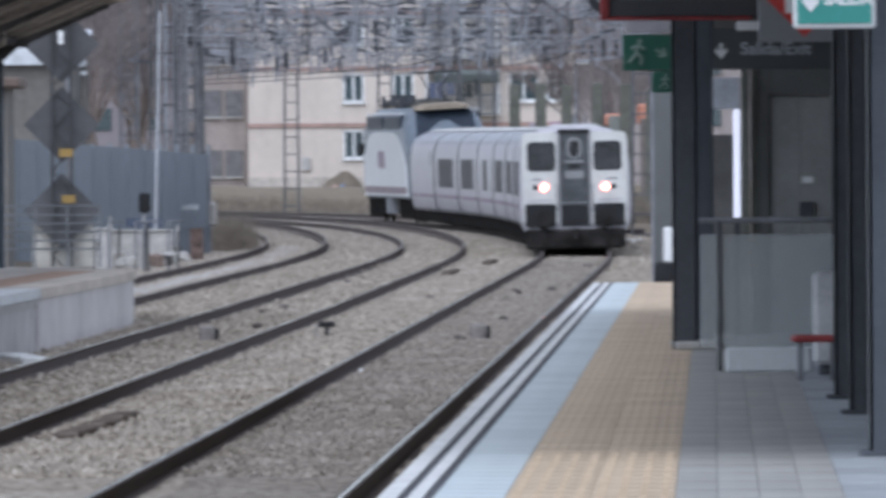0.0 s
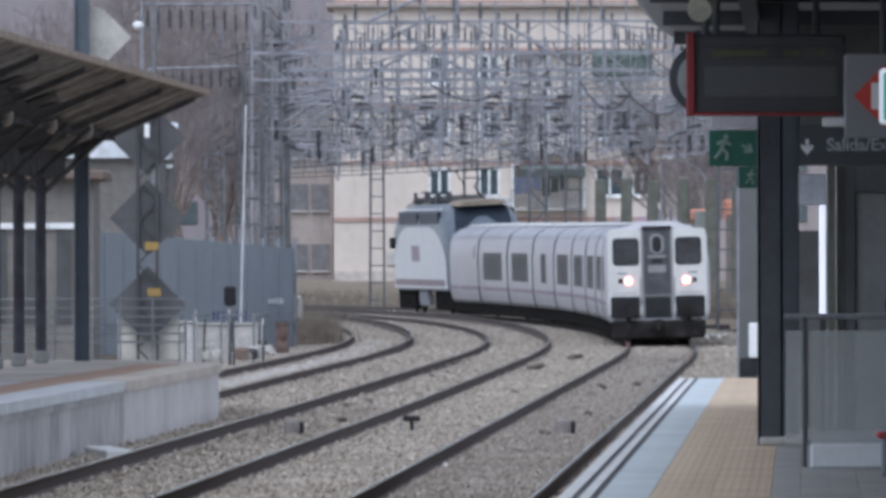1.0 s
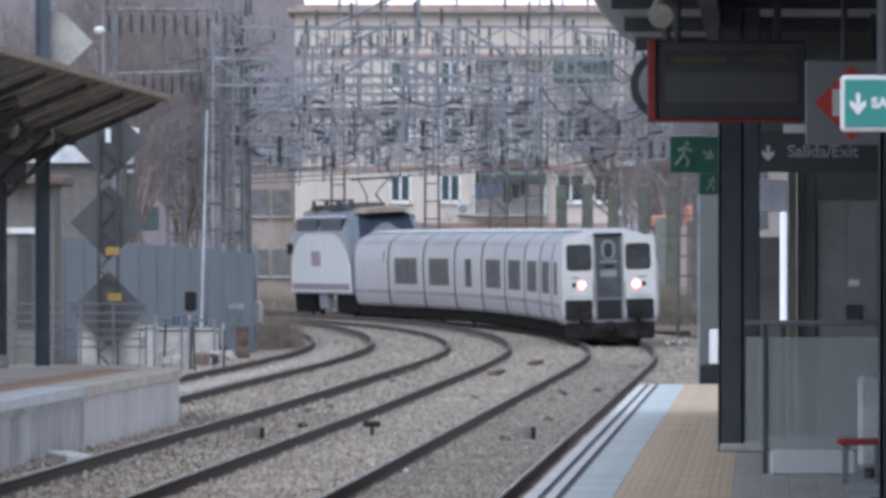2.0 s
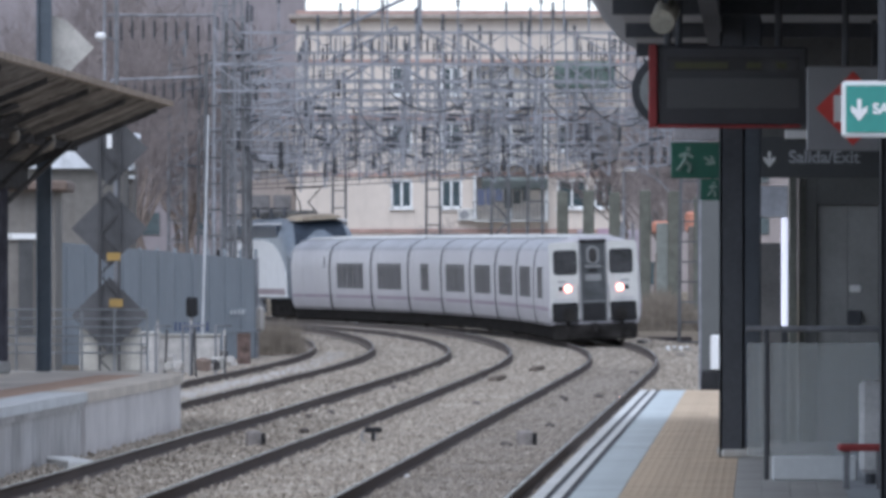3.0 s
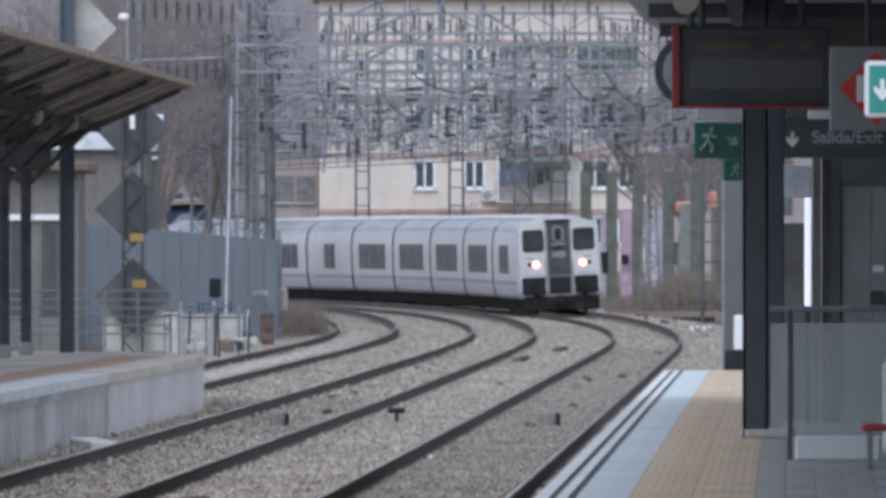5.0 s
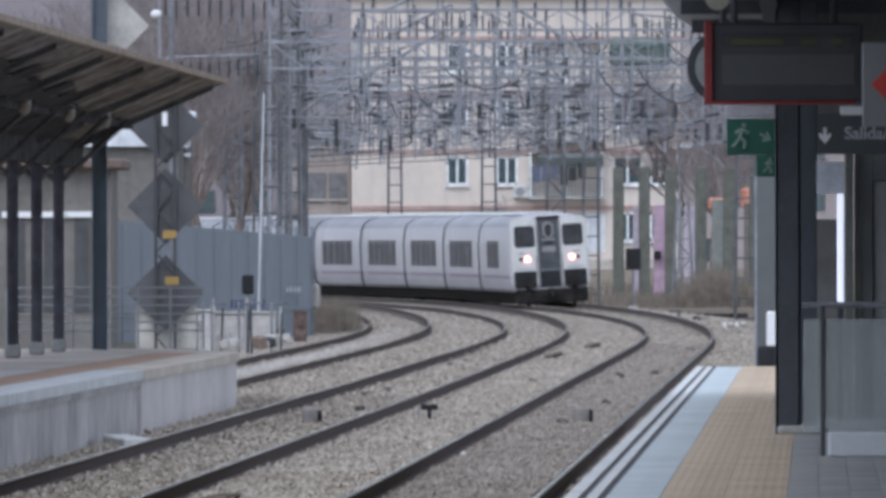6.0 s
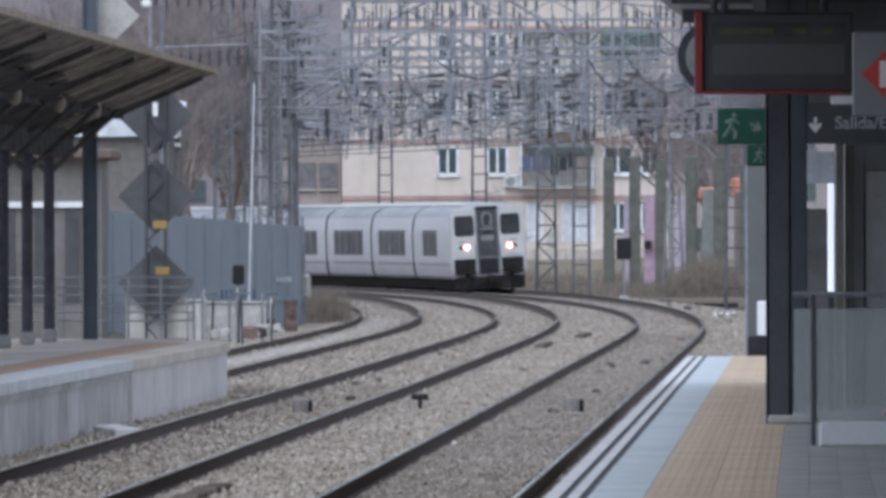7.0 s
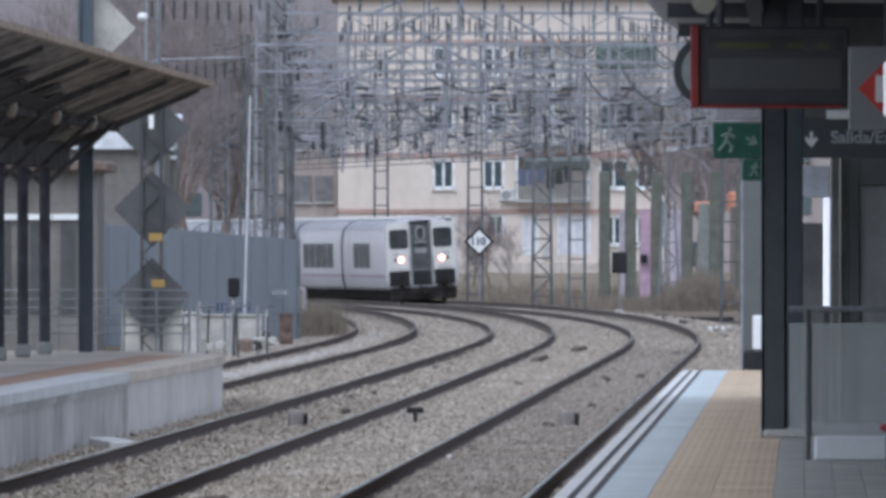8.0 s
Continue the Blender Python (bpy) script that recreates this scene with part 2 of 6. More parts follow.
# ---- ground ----
def ground():
    g = Mesh()
    xs = [-2500, -900, -300, -120, -60, -30, -15, -5, 5, 15, 30, 60, 120, 300, 900, 2500]
    ys = [-1500, -300, -50, 40, 100, 200, 280] + [320 + 15 * i for i in range(14)] + [560, 700, 1000, 1800, 4500]
    n = len(xs)
    g.add([(x, y, rise(y) - 0.45) for y in ys for x in xs], [(j * n + i, j * n + i + 1, (j + 1) * n + i + 1, (j + 1) * n + i) for j in range(len(ys) - 1) for i in range(n - 1)])
    tagged(g.obj("ground", EARTH), "dry brown earth with thin winter grass", "ground", kind="structure")
    b = Mesh()
    offs = [(-19.5, -0.4), (-14.0, -0.17), (-9.0, -0.17), (-8.9, -0.16), (-5.6, -0.19), (-2.0, -0.15), (0, -0.16), (2.6, -0.17), (4.4, -0.4)]
    rows = []
    for k in range(0, 330):
        run = -130 + k * 2.2
        row = []
        for i, (o, z) in enumerate(offs):
            p, th = on_line(run, o, z + 0.02 * noise.noise(Vector((run * 0.7, o, 0))))
            row.append(p)
        rows.append(row)
    b.loft(rows, closed=False)
    tagged(b.obj("ballast_bed", BALLAST), "grey-brown crushed stone ballast under the tracks", "ballast", kind="structure")
    for name, mid, half, z, r0, r1, m, lab in (("oil_stained_ballast", 0.0, 0.78, -0.150, -60, 300, OILY, "brown oil-stained ballast between the platform rails"), ("fresh_ballast", -7.75, 0.36, -0.138, 112, 262, FRESH, "fresh pale ballast between the side track's rails")):
        s, rows = Mesh(), []
        for k in range(int((r1 - r0) / 1.5)):
            run = r0 + k * 1.5
            ease = 0.36 * min(1.0, max(0.0, (run - 100) / 115)) if mid < -1 else 0.0
            e0, e1 = (half * (1 + (0.7 if mid < -1 else 0.16) * noise.noise(Vector((run * 0.3, q, mid)))) * min(1.0, 0.2 + k * 0.1) for q in (0.0, 9.0))
            rows.append([on_line(run, mid - ease + o, z + dz + 0.012 * noise.noise(Vector((run * 0.8, o, 4))))[0] for o, dz in ((-e0, -0.05), (-e0 * 0.8, 0.0), (0, 0.006), (e1 * 0.8, 0.0), (e1, -0.05))])
        s.loft(rows, closed=False)
        tagged(s.obj(name, m), lab, "ballast", kind="structure")


def stones():
    """Loose ballast stones where the line runs nearest."""
    rng = np.random.default_rng(4)
    n = 72000
    base = np.array([(1, 0, 0), (0, 1, 0), (-1, 0, 0), (0, -1, 0), (0, 0, 1), (0, 0, -1)], float)
    tri = np.array([(0, 1, 4), (1, 2, 4), (2, 3, 4), (3, 0, 4), (1, 0, 5), (2, 1, 5), (3, 2, 5), (0, 3, 5)])
    d = 95 + (rng.random(n) ** 1.4) * 215
    o = np.where(d > 164, rng.uniform(-12.9, 2.2, n), rng.uniform(-12.9, -1.75, n))
    size = rng.uniform(0.018, 0.042, n)
    keep = np.ones(n, bool)
    for r in (-2.57, -4.30, -6.21, -7.95):
        keep &= abs(o - r) > 0.09
    keep &= ~((o < -8.9) & (d < 192)) & ~((o < -10.3) & (d < 199))
    d, o, size = d[keep], o[keep], size[keep]
    n = len(d)
    oily = (o > -4.22) & (o < -2.65)
    v = base[None] * (size[:, None, None] * rng.uniform(0.6, 1.3, (n, 6, 1))) * rng.uniform(0.7, 1.2, (n, 1, 3))
    a = rng.uniform(0, 6.28, n)
    ca, sa = np.cos(a)[:, None], np.sin(a)[:, None]
    vx, vy = v[..., 0] * ca - v[..., 1] * sa, v[..., 0] * sa + v[..., 1] * ca
    v = np.stack([vx + (o + 0.02942 * d)[:, None], vy + d[:, None], v[..., 2] - 0.165 + (size * 0.5)[:, None]], -1).reshape(-1, 3)
    v = v.reshape(-1, 6, 3)
    for pick, m, lab in ((~oily, BALLAST, "loose grey and tan crushed ballast stones"), (oily, OILY, "oil-darkened ballast stones between the platform rails")):
        w = v[pick]
        f = (tri[None] + (np.arange(len(w)) * 6)[:, None, None]).reshape(-1, 3)
        me = bpy.data.meshes.new("ballast_stones")
        me.from_pydata(w.reshape(-1, 3).tolist(), [], f.tolist())
        me.materials.append(m)
        tagged(new("ballast_stones", me), lab, "gravel", kind="stuff")


def far_stones():
    """Coarser loose stones round the bend."""
    rng = np.random.default_rng(12)
    n = 26000
    base = np.array([(1, 0, 0), (0, 1, 0), (-1, 0, 0), (0, -1, 0), (0, 0, 1)], float)
    tri = np.array([(0, 1, 4), (1, 2, 4), (2, 3, 4), (3, 0, 4)])
    run, o = rng.uniform(205, 345, n), rng.uniform(-9.6, 3.4, n)
    keep = np.ones(n, bool)
    for off, ease in ((0.0, 0.0), (-3.65, 0.26), (-7.5, 0.36)):
        shift = ease * np.clip((run - 100) / 115, 0, 1)
        for side in (-0.87, 0.87):
            keep &= abs(o - (off + side - shift)) > 0.17
    run, o = run[keep], o[keep]
    n = len(run)
    k = (run + ZERO) / STEP
    grid = np.arange(len(LINE))
    x, y, th = (np.interp(k, grid, LINE[:, c]) for c in range(3))
    x, y = x + o * np.cos(th), y - o * np.sin(th)
    t = np.clip((y - 320) / 180, 0, 1)
    z = 0.3 * t * t * (3 - 2 * t) - 0.175
    size = rng.uniform(0.035, 0.085, n)
    v = base[None] * size[:, None, None] * rng.uniform(0.6, 1.3, (n, 5, 1)) * np.array((1.0, 1.6, 0.9))
    v = v + np.stack([x, y, z], -1)[:, None, :]
    f = (tri[None] + (np.arange(n) * 5)[:, None, None]).reshape(-1, 3)
    me = bpy.data.meshes.new("ballast_stones")
    me.from_pydata(v.reshape(-1, 3).tolist(), [], f.tolist())
    me.materials.append(BALLAST)
    tagged(new("ballast_stones", me), "coarse tan ballast stones round the bend", "gravel", kind="stuff")


def track(off, first, label, ease=0.0):
    t = thing("railway_track", label=label, category="railway track", group="railway tracks", kind="structure")
    prof = [(-0.07, -0.172), (0.07, -0.172), (0.07, -0.16), (0.012, -0.13), (0.012, -0.045), (0.036, -0.03), (0.036, -0.004), (-0.036, -0.004), (-0.036, -0.03), (-0.012, -0.045), (-0.012, -0.13), (-0.07, -0.16)]
    head = [(-0.033, -0.0045), (0.033, -0.0045), (0.03, 0.0), (-0.03, 0.0)]
    band = [(-0.011, -0.002), (0.011, -0.002), (0.01, 0.0025), (-0.01, 0.0025)]
    for side in (-0.87, 0.87):
        rings, hrings, brings = [], [], []
        run = first
        while run < 470:
            p, th = on_line(run, off + side - ease * min(1.0, max(0.0, (run - 100) / 115)))
            z = p.z + (cant(p.y) * (0.5 + side / 1.74))
            r = Vector((math.cos(th), -math.sin(th), 0))
            rings.append([Vector((p.x, p.y, z)) + r * a + Vector((0, 0, b)) for a, b in prof])
            hrings.append([Vector((p.x, p.y, z)) + r * a + Vector((0, 0, b)) for a, b in head])
            brings.append([Vector((p.x, p.y, z)) + r * a + Vector((0, 0, b)) for a, b in band])
            run += 4.0
        ob = Mesh().loft(rings).obj("rail", RAIL, t, "rusty brown steel rail")
        Mesh().loft(hrings).obj("rail_head", RAILHEAD, ob, "worn rail head")
        Mesh().loft(brings).obj("running_band", BAND, ob, "polished running band")
    s = Mesh()
    run = first
    while run < 440:
        p, th = on_line(run, off - ease * min(1.0, max(0.0, (run - 100) / 115)))
        s.box(p.x, p.y, p.z - 0.285 + cant(p.y) * 0.5, 2.6, 0.26, 0.18, pose(0, 0, 0, 0, 0, -math.degrees(th)).to_3x3())
        run += 0.6
    tagged(s.obj("sleepers", SLEEPER, t), "concrete sleepers bedded in ballast", kind="stuff")


ground()
track(0.0, -130, "rusty rails of the platform track on ballast")
track(-3.65, -130, "rusty rails of the middle track on ballast", 0.26)
track(-7.5, 108, "rusty rails of the side track beyond the island platform", 0.36)
stones()
far_stones()


# ---- platforms ----
TILEBLUE = mat("pale_blue_grey_edge_tiles", (0.5, 0.55, 0.565), 0.75, spec=0.15, var=0.06, scale=1.5, per_object=0.05, stain=0.1)
TILEYEL = mat("ochre_tactile_tiles", (0.53, 0.425, 0.315), 0.9, spec=0.05, var=0.1, scale=2, per_object=0.07, stain=0.15)
TILEGREY = mat("grey_platform_paving", (0.345, 0.338, 0.318), 0.75, spec=0.15, var=0.1, scale=1.5, per_object=0.07, stain=0.15)
EDGEWHITE = mat("white_platform_edge", (0.64, 0.645, 0.64), 0.8, var=0.1, spec=0.0, stain=0.15)
GROOVE = mat("dark_rubber_groove", (0.07, 0.07, 0.08), 0.8)


def strip(o0, o1, d0, d1, z0, z1):
    m = Mesh()
    vs = [along(o, d, z) for z in (z0, z1) for o, d in ((o0, d0), (o1, d0), (o1, d1), (o0, d1))]
    return m.add(vs, [(3, 2, 1, 0), (4, 5, 6, 7), (0, 1, 5, 4), (1, 2, 6, 5), (2, 3, 7, 6), (3, 0, 4, 7)])


def right_platform():
    t = thing("platform_right", label="station platform with pale edge strip and ochre tactile paving", category="platform", kind="structure")
    e = -1.59
    strip(e + 0.06, 9.0, -25, 161.9, -0.45, 0.66).obj("platform_body", CONCRETE, t)
    strip(e, e + 0.09, -25, 162, 0.52, 0.70).obj("edge_nosing", EDGEWHITE, t, "white painted edge nosing")
    strip(e + 0.09, e + 0.14, -25, 162, 0.6, 0.692).obj("groove", GROOVE, t, "dark anti-slip groove")
    strip(e + 0.14, e + 0.21, -25, 162, 0.6, 0.70).obj("edge_strip", EDGEWHITE, t)
    strip(e + 0.21, e + 0.26, -25, 162, 0.6, 0.692).obj("groove", GROOVE, t)

    def tiles(name, o0, o1, d0, d1, w, ln, material):
        base = Mesh().box(0, 0, 0, w - 0.003, ln - 0.005, 0.05, bevel=0.002)
        if name == "tactile_tile":
            for q in (-0.15, -0.09, -0.03, 0.03, 0.09, 0.15):
                base.add([(q + a, b, 0.0245 + c) for b in (-ln / 2 + 0.03, ln / 2 - 0.03) for a, c in ((-0.018, 0), (0.018, 0), (0.008, 0.0025), (-0.008, 0.0025))], [(0, 1, 5, 4), (1, 2, 6, 5), (2, 3, 7, 6), (3, 0, 4, 7), (0, 3, 2, 1), (4, 5, 6, 7)])
        first = base.obj(name, material, t)
        k = 0
        nd, no = round((d1 - d0) / ln), max(1, round((o1 - o0) / w))
        for j in range(nd):
            for i in range(no):
                ob = first if k == 0 else first.copy()
                if k:
                    scene.collection.objects.link(ob)
                p = along(o0 + (i + 0.5) * w, d0 + (j + 0.5) * ln, 0.675 + random.uniform(-0.0015, 0.0015))
                ob.matrix_local = pose(*p, 0, 0, -1.685)
                k += 1
    tiles("edge_tile", e + 0.26, e + 0.60, 50.0, 162.0, 0.34, 0.8, TILEBLUE)
    tiles("tactile_tile", e + 0.60, e + 1.40, 50.0, 162.0, 0.4, 0.8, TILEYEL)
    tiles("paving_tile", e + 1.40, e + 2.2, 50.0, 114.0, 0.2, 1.6, TILEGREY)
    tiles("paving_slab", e + 2.2, e + 4.6, 50.0, 114.0, 0.6, 1.6, mat("blue_grey_paving_slab", (0.335, 0.355, 0.37), 0.75, spec=0.15, var=0.1, scale=1.5, per_object=0.12, stain=0.15))
    strip(e + 1.40, 9.0, 114.0, 162, 0.6, 0.698).obj("paving", TILEGREY, t, "grey paving")
    strip(e + 4.6, 9.0, 50, 114, 0.6, 0.698).obj("paving", TILEGREY, t)
    strip(e + 0.26, 9.0, -25, 50, 0.6, 0.698).obj("paving", TILEGREY, t)
    studs = Mesh()
    for k in range(int((66 - 50) / 0.1)):
        for j in range(8):
            p = along(e + 0.60 + 0.05 + j * 0.1, 50 + k * 0.1 + 0.05)
            studs.box(p.x, p.y, 0.703, 0.035, 0.035, 0.01)
    tagged(studs.obj("tactile_studs", TILEYEL, t), "small raised tactile studs", kind="stuff")


def left_platform():
    t = thing("platform_left", label="island platform with white edge and weathered concrete face", category="platform", kind="structure")
    wall = mat("stained_platform_face", (0.66, 0.635, 0.615), 0.95, col2=(0.33, 0.315, 0.3), scale=0.22, bump=0.3, bscale=12, spec=0.0)
    capm = mat("sandy_capping", (0.6, 0.54, 0.47), 0.9, var=0.14, scale=0.3, spec=0.0)
    ext = mat("pale_precast_concrete", (0.65, 0.615, 0.595), 0.9, var=0.1, scale=0.25, spec=0.0)
    red = mat("reddish_paving", (0.5, 0.36, 0.28), 0.9, var=0.1, scale=1.5, stain=0.2, spec=0.0)
    strip(-22, -9.06, 20, 163, -0.45, 0.62).obj("platform_body", wall, t)

    def poly(pts, z0, z1):
        n = len(pts)
        vs = [along(o, d, z) for z in (z0, z1) for o, d in pts]
        return Mesh().add(vs, [tuple(range(n - 1, -1, -1)), tuple(range(n, 2 * n))] + [(i, (i + 1) % n, n + (i + 1) % n, n + i) for i in range(n)])
    poly([(-9.0, 163.05), (-9.0, 184), (-9.06, 191), (-10.5, 198), (-22, 198), (-22, 163.05)], -0.45, 0.52).obj("platform_extension", ext, t, "pale precast concrete platform end")
    poly([(-8.96, 163.02), (-8.96, 184.1), (-9.02, 191.2), (-10.5, 198.2), (-22, 198.2), (-22, 163.02)], 0.52, 0.657).obj("capping", capm, t, "sandy concrete capping")
    strip(-9.6, -8.97, 20, 163, 0.53, 0.66).obj("edge_slab", EDGEWHITE, t, "white painted edge slab")
    strip(-10.3, -9.6, 20, 163, 0.5, 0.658).obj("tactile_strip", red, t, "reddish tactile paving")
    strip(-22, -10.3, 20, 163, 0.5, 0.659).obj("paving", ext, t)
    strip(-10.3, -9.6, 163.1, 190, 0.6, 0.662).obj("tactile_strip", red, t)
    # a ledge along the old face, and a fallen kerb stone
    strip(-9.07, -9.02, 100, 163, 0.44, 0.525).obj("ledge", wall, t, "weathered concrete ledge")
    plank = Mesh().box(0, 0, 0.05, 0.34, 3.4, 0.12, bevel=0.02).obj("pale_plank", EDGEWHITE)
    p = along(-8.55, 151.5, -0.16)
    plank.matrix_world = pose(p.x, p.y, p.z, 0, 0, 6)
    tagged(plank, "pale broken kerb stone at the foot of the platform", "kerb stone")


right_platform()
left_platform()

# ---- the train ----
CARS = [(-0.6, 12.74)] + [(12.14 + 13.14 * i, 13.14) for i in range(7)] + [(104.12, 11.6)]
LOCO = (115.9, 19.4)
TALL = 1.022      # coach height against the drawn section


def body_ring(y, inset=0.0, top=3.25, bottom=0.55):
    """Cross-section of a coach: low, tumblehome sides and a softly arched roof."""
    w = 1.46 - inset
    side = [(w - 0.10, bottom), (w - 0.02, bottom + 0.25), (w, 1.2), (w - 0.02, 2.2), (w - 0.10, 2.72), (w - 0.24, 2.97), (w - 0.52, top - 0.12), (w - 0.9, top - 0.03), (0.0, top)]
    return [Vector((x, y, z)) for x, z in side] + [Vector((-x, y, z)) for x, z in side[-2::-1]]


def side_x(z):
    zs = [0.55, 0.8, 1.2, 2.2, 2.75]
    xs = [1.36, 1.44, 1.46, 1.44, 1.36]
    return float(np.interp(z, zs, xs))


def side_panel(y0, y1, z0, z1, sgn, proud, depth=0.03):
    """A flat piece that follows the coach side between two heights."""
    rings = []
    for z in sorted({z0, z1} | {k for k in (0.8, 1.2, 2.2) if z0 < k < z1}):
        x = side_x(z)
        rings.append([Vector((sgn * (x - depth), y0, z)), Vector((sgn * (x + proud), y0, z)), Vector((sgn * (x + proud), y1, z)), Vector((sgn * (x - depth), y1, z))])
    return Mesh().loft(rings)


def coach(k, start, length):
    last, first_car = k == 0, k == len(CARS) - 1
    label = "white end coach with two red tail lamps and grey gangway door" if last else ("windowless pale grey coach behind the locomotive" if first_car else "low pale grey passenger coach with mauve stripe")
    car = thing("train_coach", label=label, category="train coach", group="coaches of the train")
    h = length / 2
    a, b = -h + (0.02 if last else 0.27), h - 0.27
    rings = [body_ring(a), body_ring(b)]
    if last:
        rings = [body_ring(a + 0.02, 0.16, 3.15), body_ring(a + 0.10, 0.04, 3.22), body_ring(a + 0.3), body_ring(b)]
    Mesh().loft(rings).obj("body", SILVER, car, smooth=True)
    gap = Mesh().loft([body_ring(b - 0.1, 0.09, 3.17, 0.75), body_ring(h + 0.3, 0.09, 3.17, 0.75)])
    gap.obj("bellows", DARK, car, "black rubber gangway bellows")
    # dark frames put round the ends so the coach joints read as gaps
    for y0, y1 in ((b - 0.01, b + 0.06),) + (() if last else ((a - 0.06, a + 0.01),)):
        Mesh().loft([body_ring(y0, -0.006, 3.258, 0.54), body_ring(y1, -0.006, 3.258, 0.54)]).obj("end_frame", mat("grey_end_frame", (0.1, 0.1, 0.11), 0.7), car, "dark grey end frame drawn in for the coach gap")
    if not first_car:
        for sgn in (-1, 1):
            # plate coloured black in place of the shaded gap below the bellows
            side_panel(b - 0.05, h + 0.2, 0.56, 1.12, sgn, 0.012, 0.2).obj("gap_flap", DARK, car, "black plate standing in for the dark gap between coaches")
    roof = Mesh()
    roof.loft([[Vector((x, y, z)) for x, z in ((-0.75, 3.22), (0.75, 3.22), (0.55, 3.275), (-0.55, 3.275))] for y in (a + (2.2 if last else 0.6), b - 0.5)])
    roof.obj("roof_panel", WHITE, car, "white roof panel")
    cap = [(1.30, 2.82), (1.24, 2.94), (0.96, 3.115), (0.58, 3.213), (0.0, 3.242)]
    cap = [(x + 0.012, z + 0.012) for x, z in cap]
    y0 = a + (0.32 if last else 0.01)
    upper = [(x, z) for x, z in cap] + [(-x, z) for x, z in cap[-2::-1]]
    Mesh().loft([[Vector((x, y, z)) for x, z in upper] + [Vector((x * 0.97, y, z - 0.03)) for x, z in upper[::-1]] for y in (y0, b - 0.01)]).obj("roof", ROOFGREY, car, "grey roof sheet", smooth=True)
    for sgn in (-1, 1):
        side_panel(a + 0.15, b - 0.13, 1.0, 1.13, sgn, 0.004).obj("stripe", MAUVE, car, "mauve stripe")
        side_panel(a + 0.15, b - 0.13, 0.58, 0.62, sgn, 0.006).obj("skirt_seam", GREYPAINT, car)
        if first_car:
            side_panel(b - 2.9 - 1.0, b - 2.9, 0.7, 2.6, sgn, 0.004).obj("door", SILVER, car)
            side_panel(a + 1.2, a + 1.45, 2.15, 2.6, sgn, 0.005).obj("vent", DARK, car)
        else:
            wide = k not in (5,)
            y0, n, w = (a + 2.2, 5, 1.55) if wide else (a + 4.6, 2, 1.5)
            if last:
                y0, n = a + 4.3, 3
            for i in range(n):
                win = side_panel(y0 + i * (w + 0.13), y0 + i * (w + 0.13) + w, 1.37, 2.33, sgn, 0.006).obj("window", SIDEGLASS, car, "grey tinted window")
            side_panel(b - 1.5, b - 0.65, 0.7, 2.45, sgn, 0.005).obj("door", SILVER, car)
    und = Mesh()
    # box reaches low to stand in for the shadow down to the rails
    und.box(0, 0, 0.37, 2.62, length - 0.1, 0.5, bevel=0.05)
    und.obj("underframe", UNDER, car, "grimy underframe, deepened to paint in the shadow beneath")
    for sx in (-0.83, 0.83):
        wh = Mesh().tube((sx - 0.06, -h + 0.1, 0.42), (sx + 0.06, -h + 0.1, 0.42), 0.42, 20)
        wh.obj("wheel", UNDER, car)
    if last:
        end_face(car, a)
    for piece in car.children_recursive:
        piece.data.transform(Matrix.Translation((0, 0, -0.025)) @ Matrix.Diagonal((1, 1, TALL, 1)))
    return car


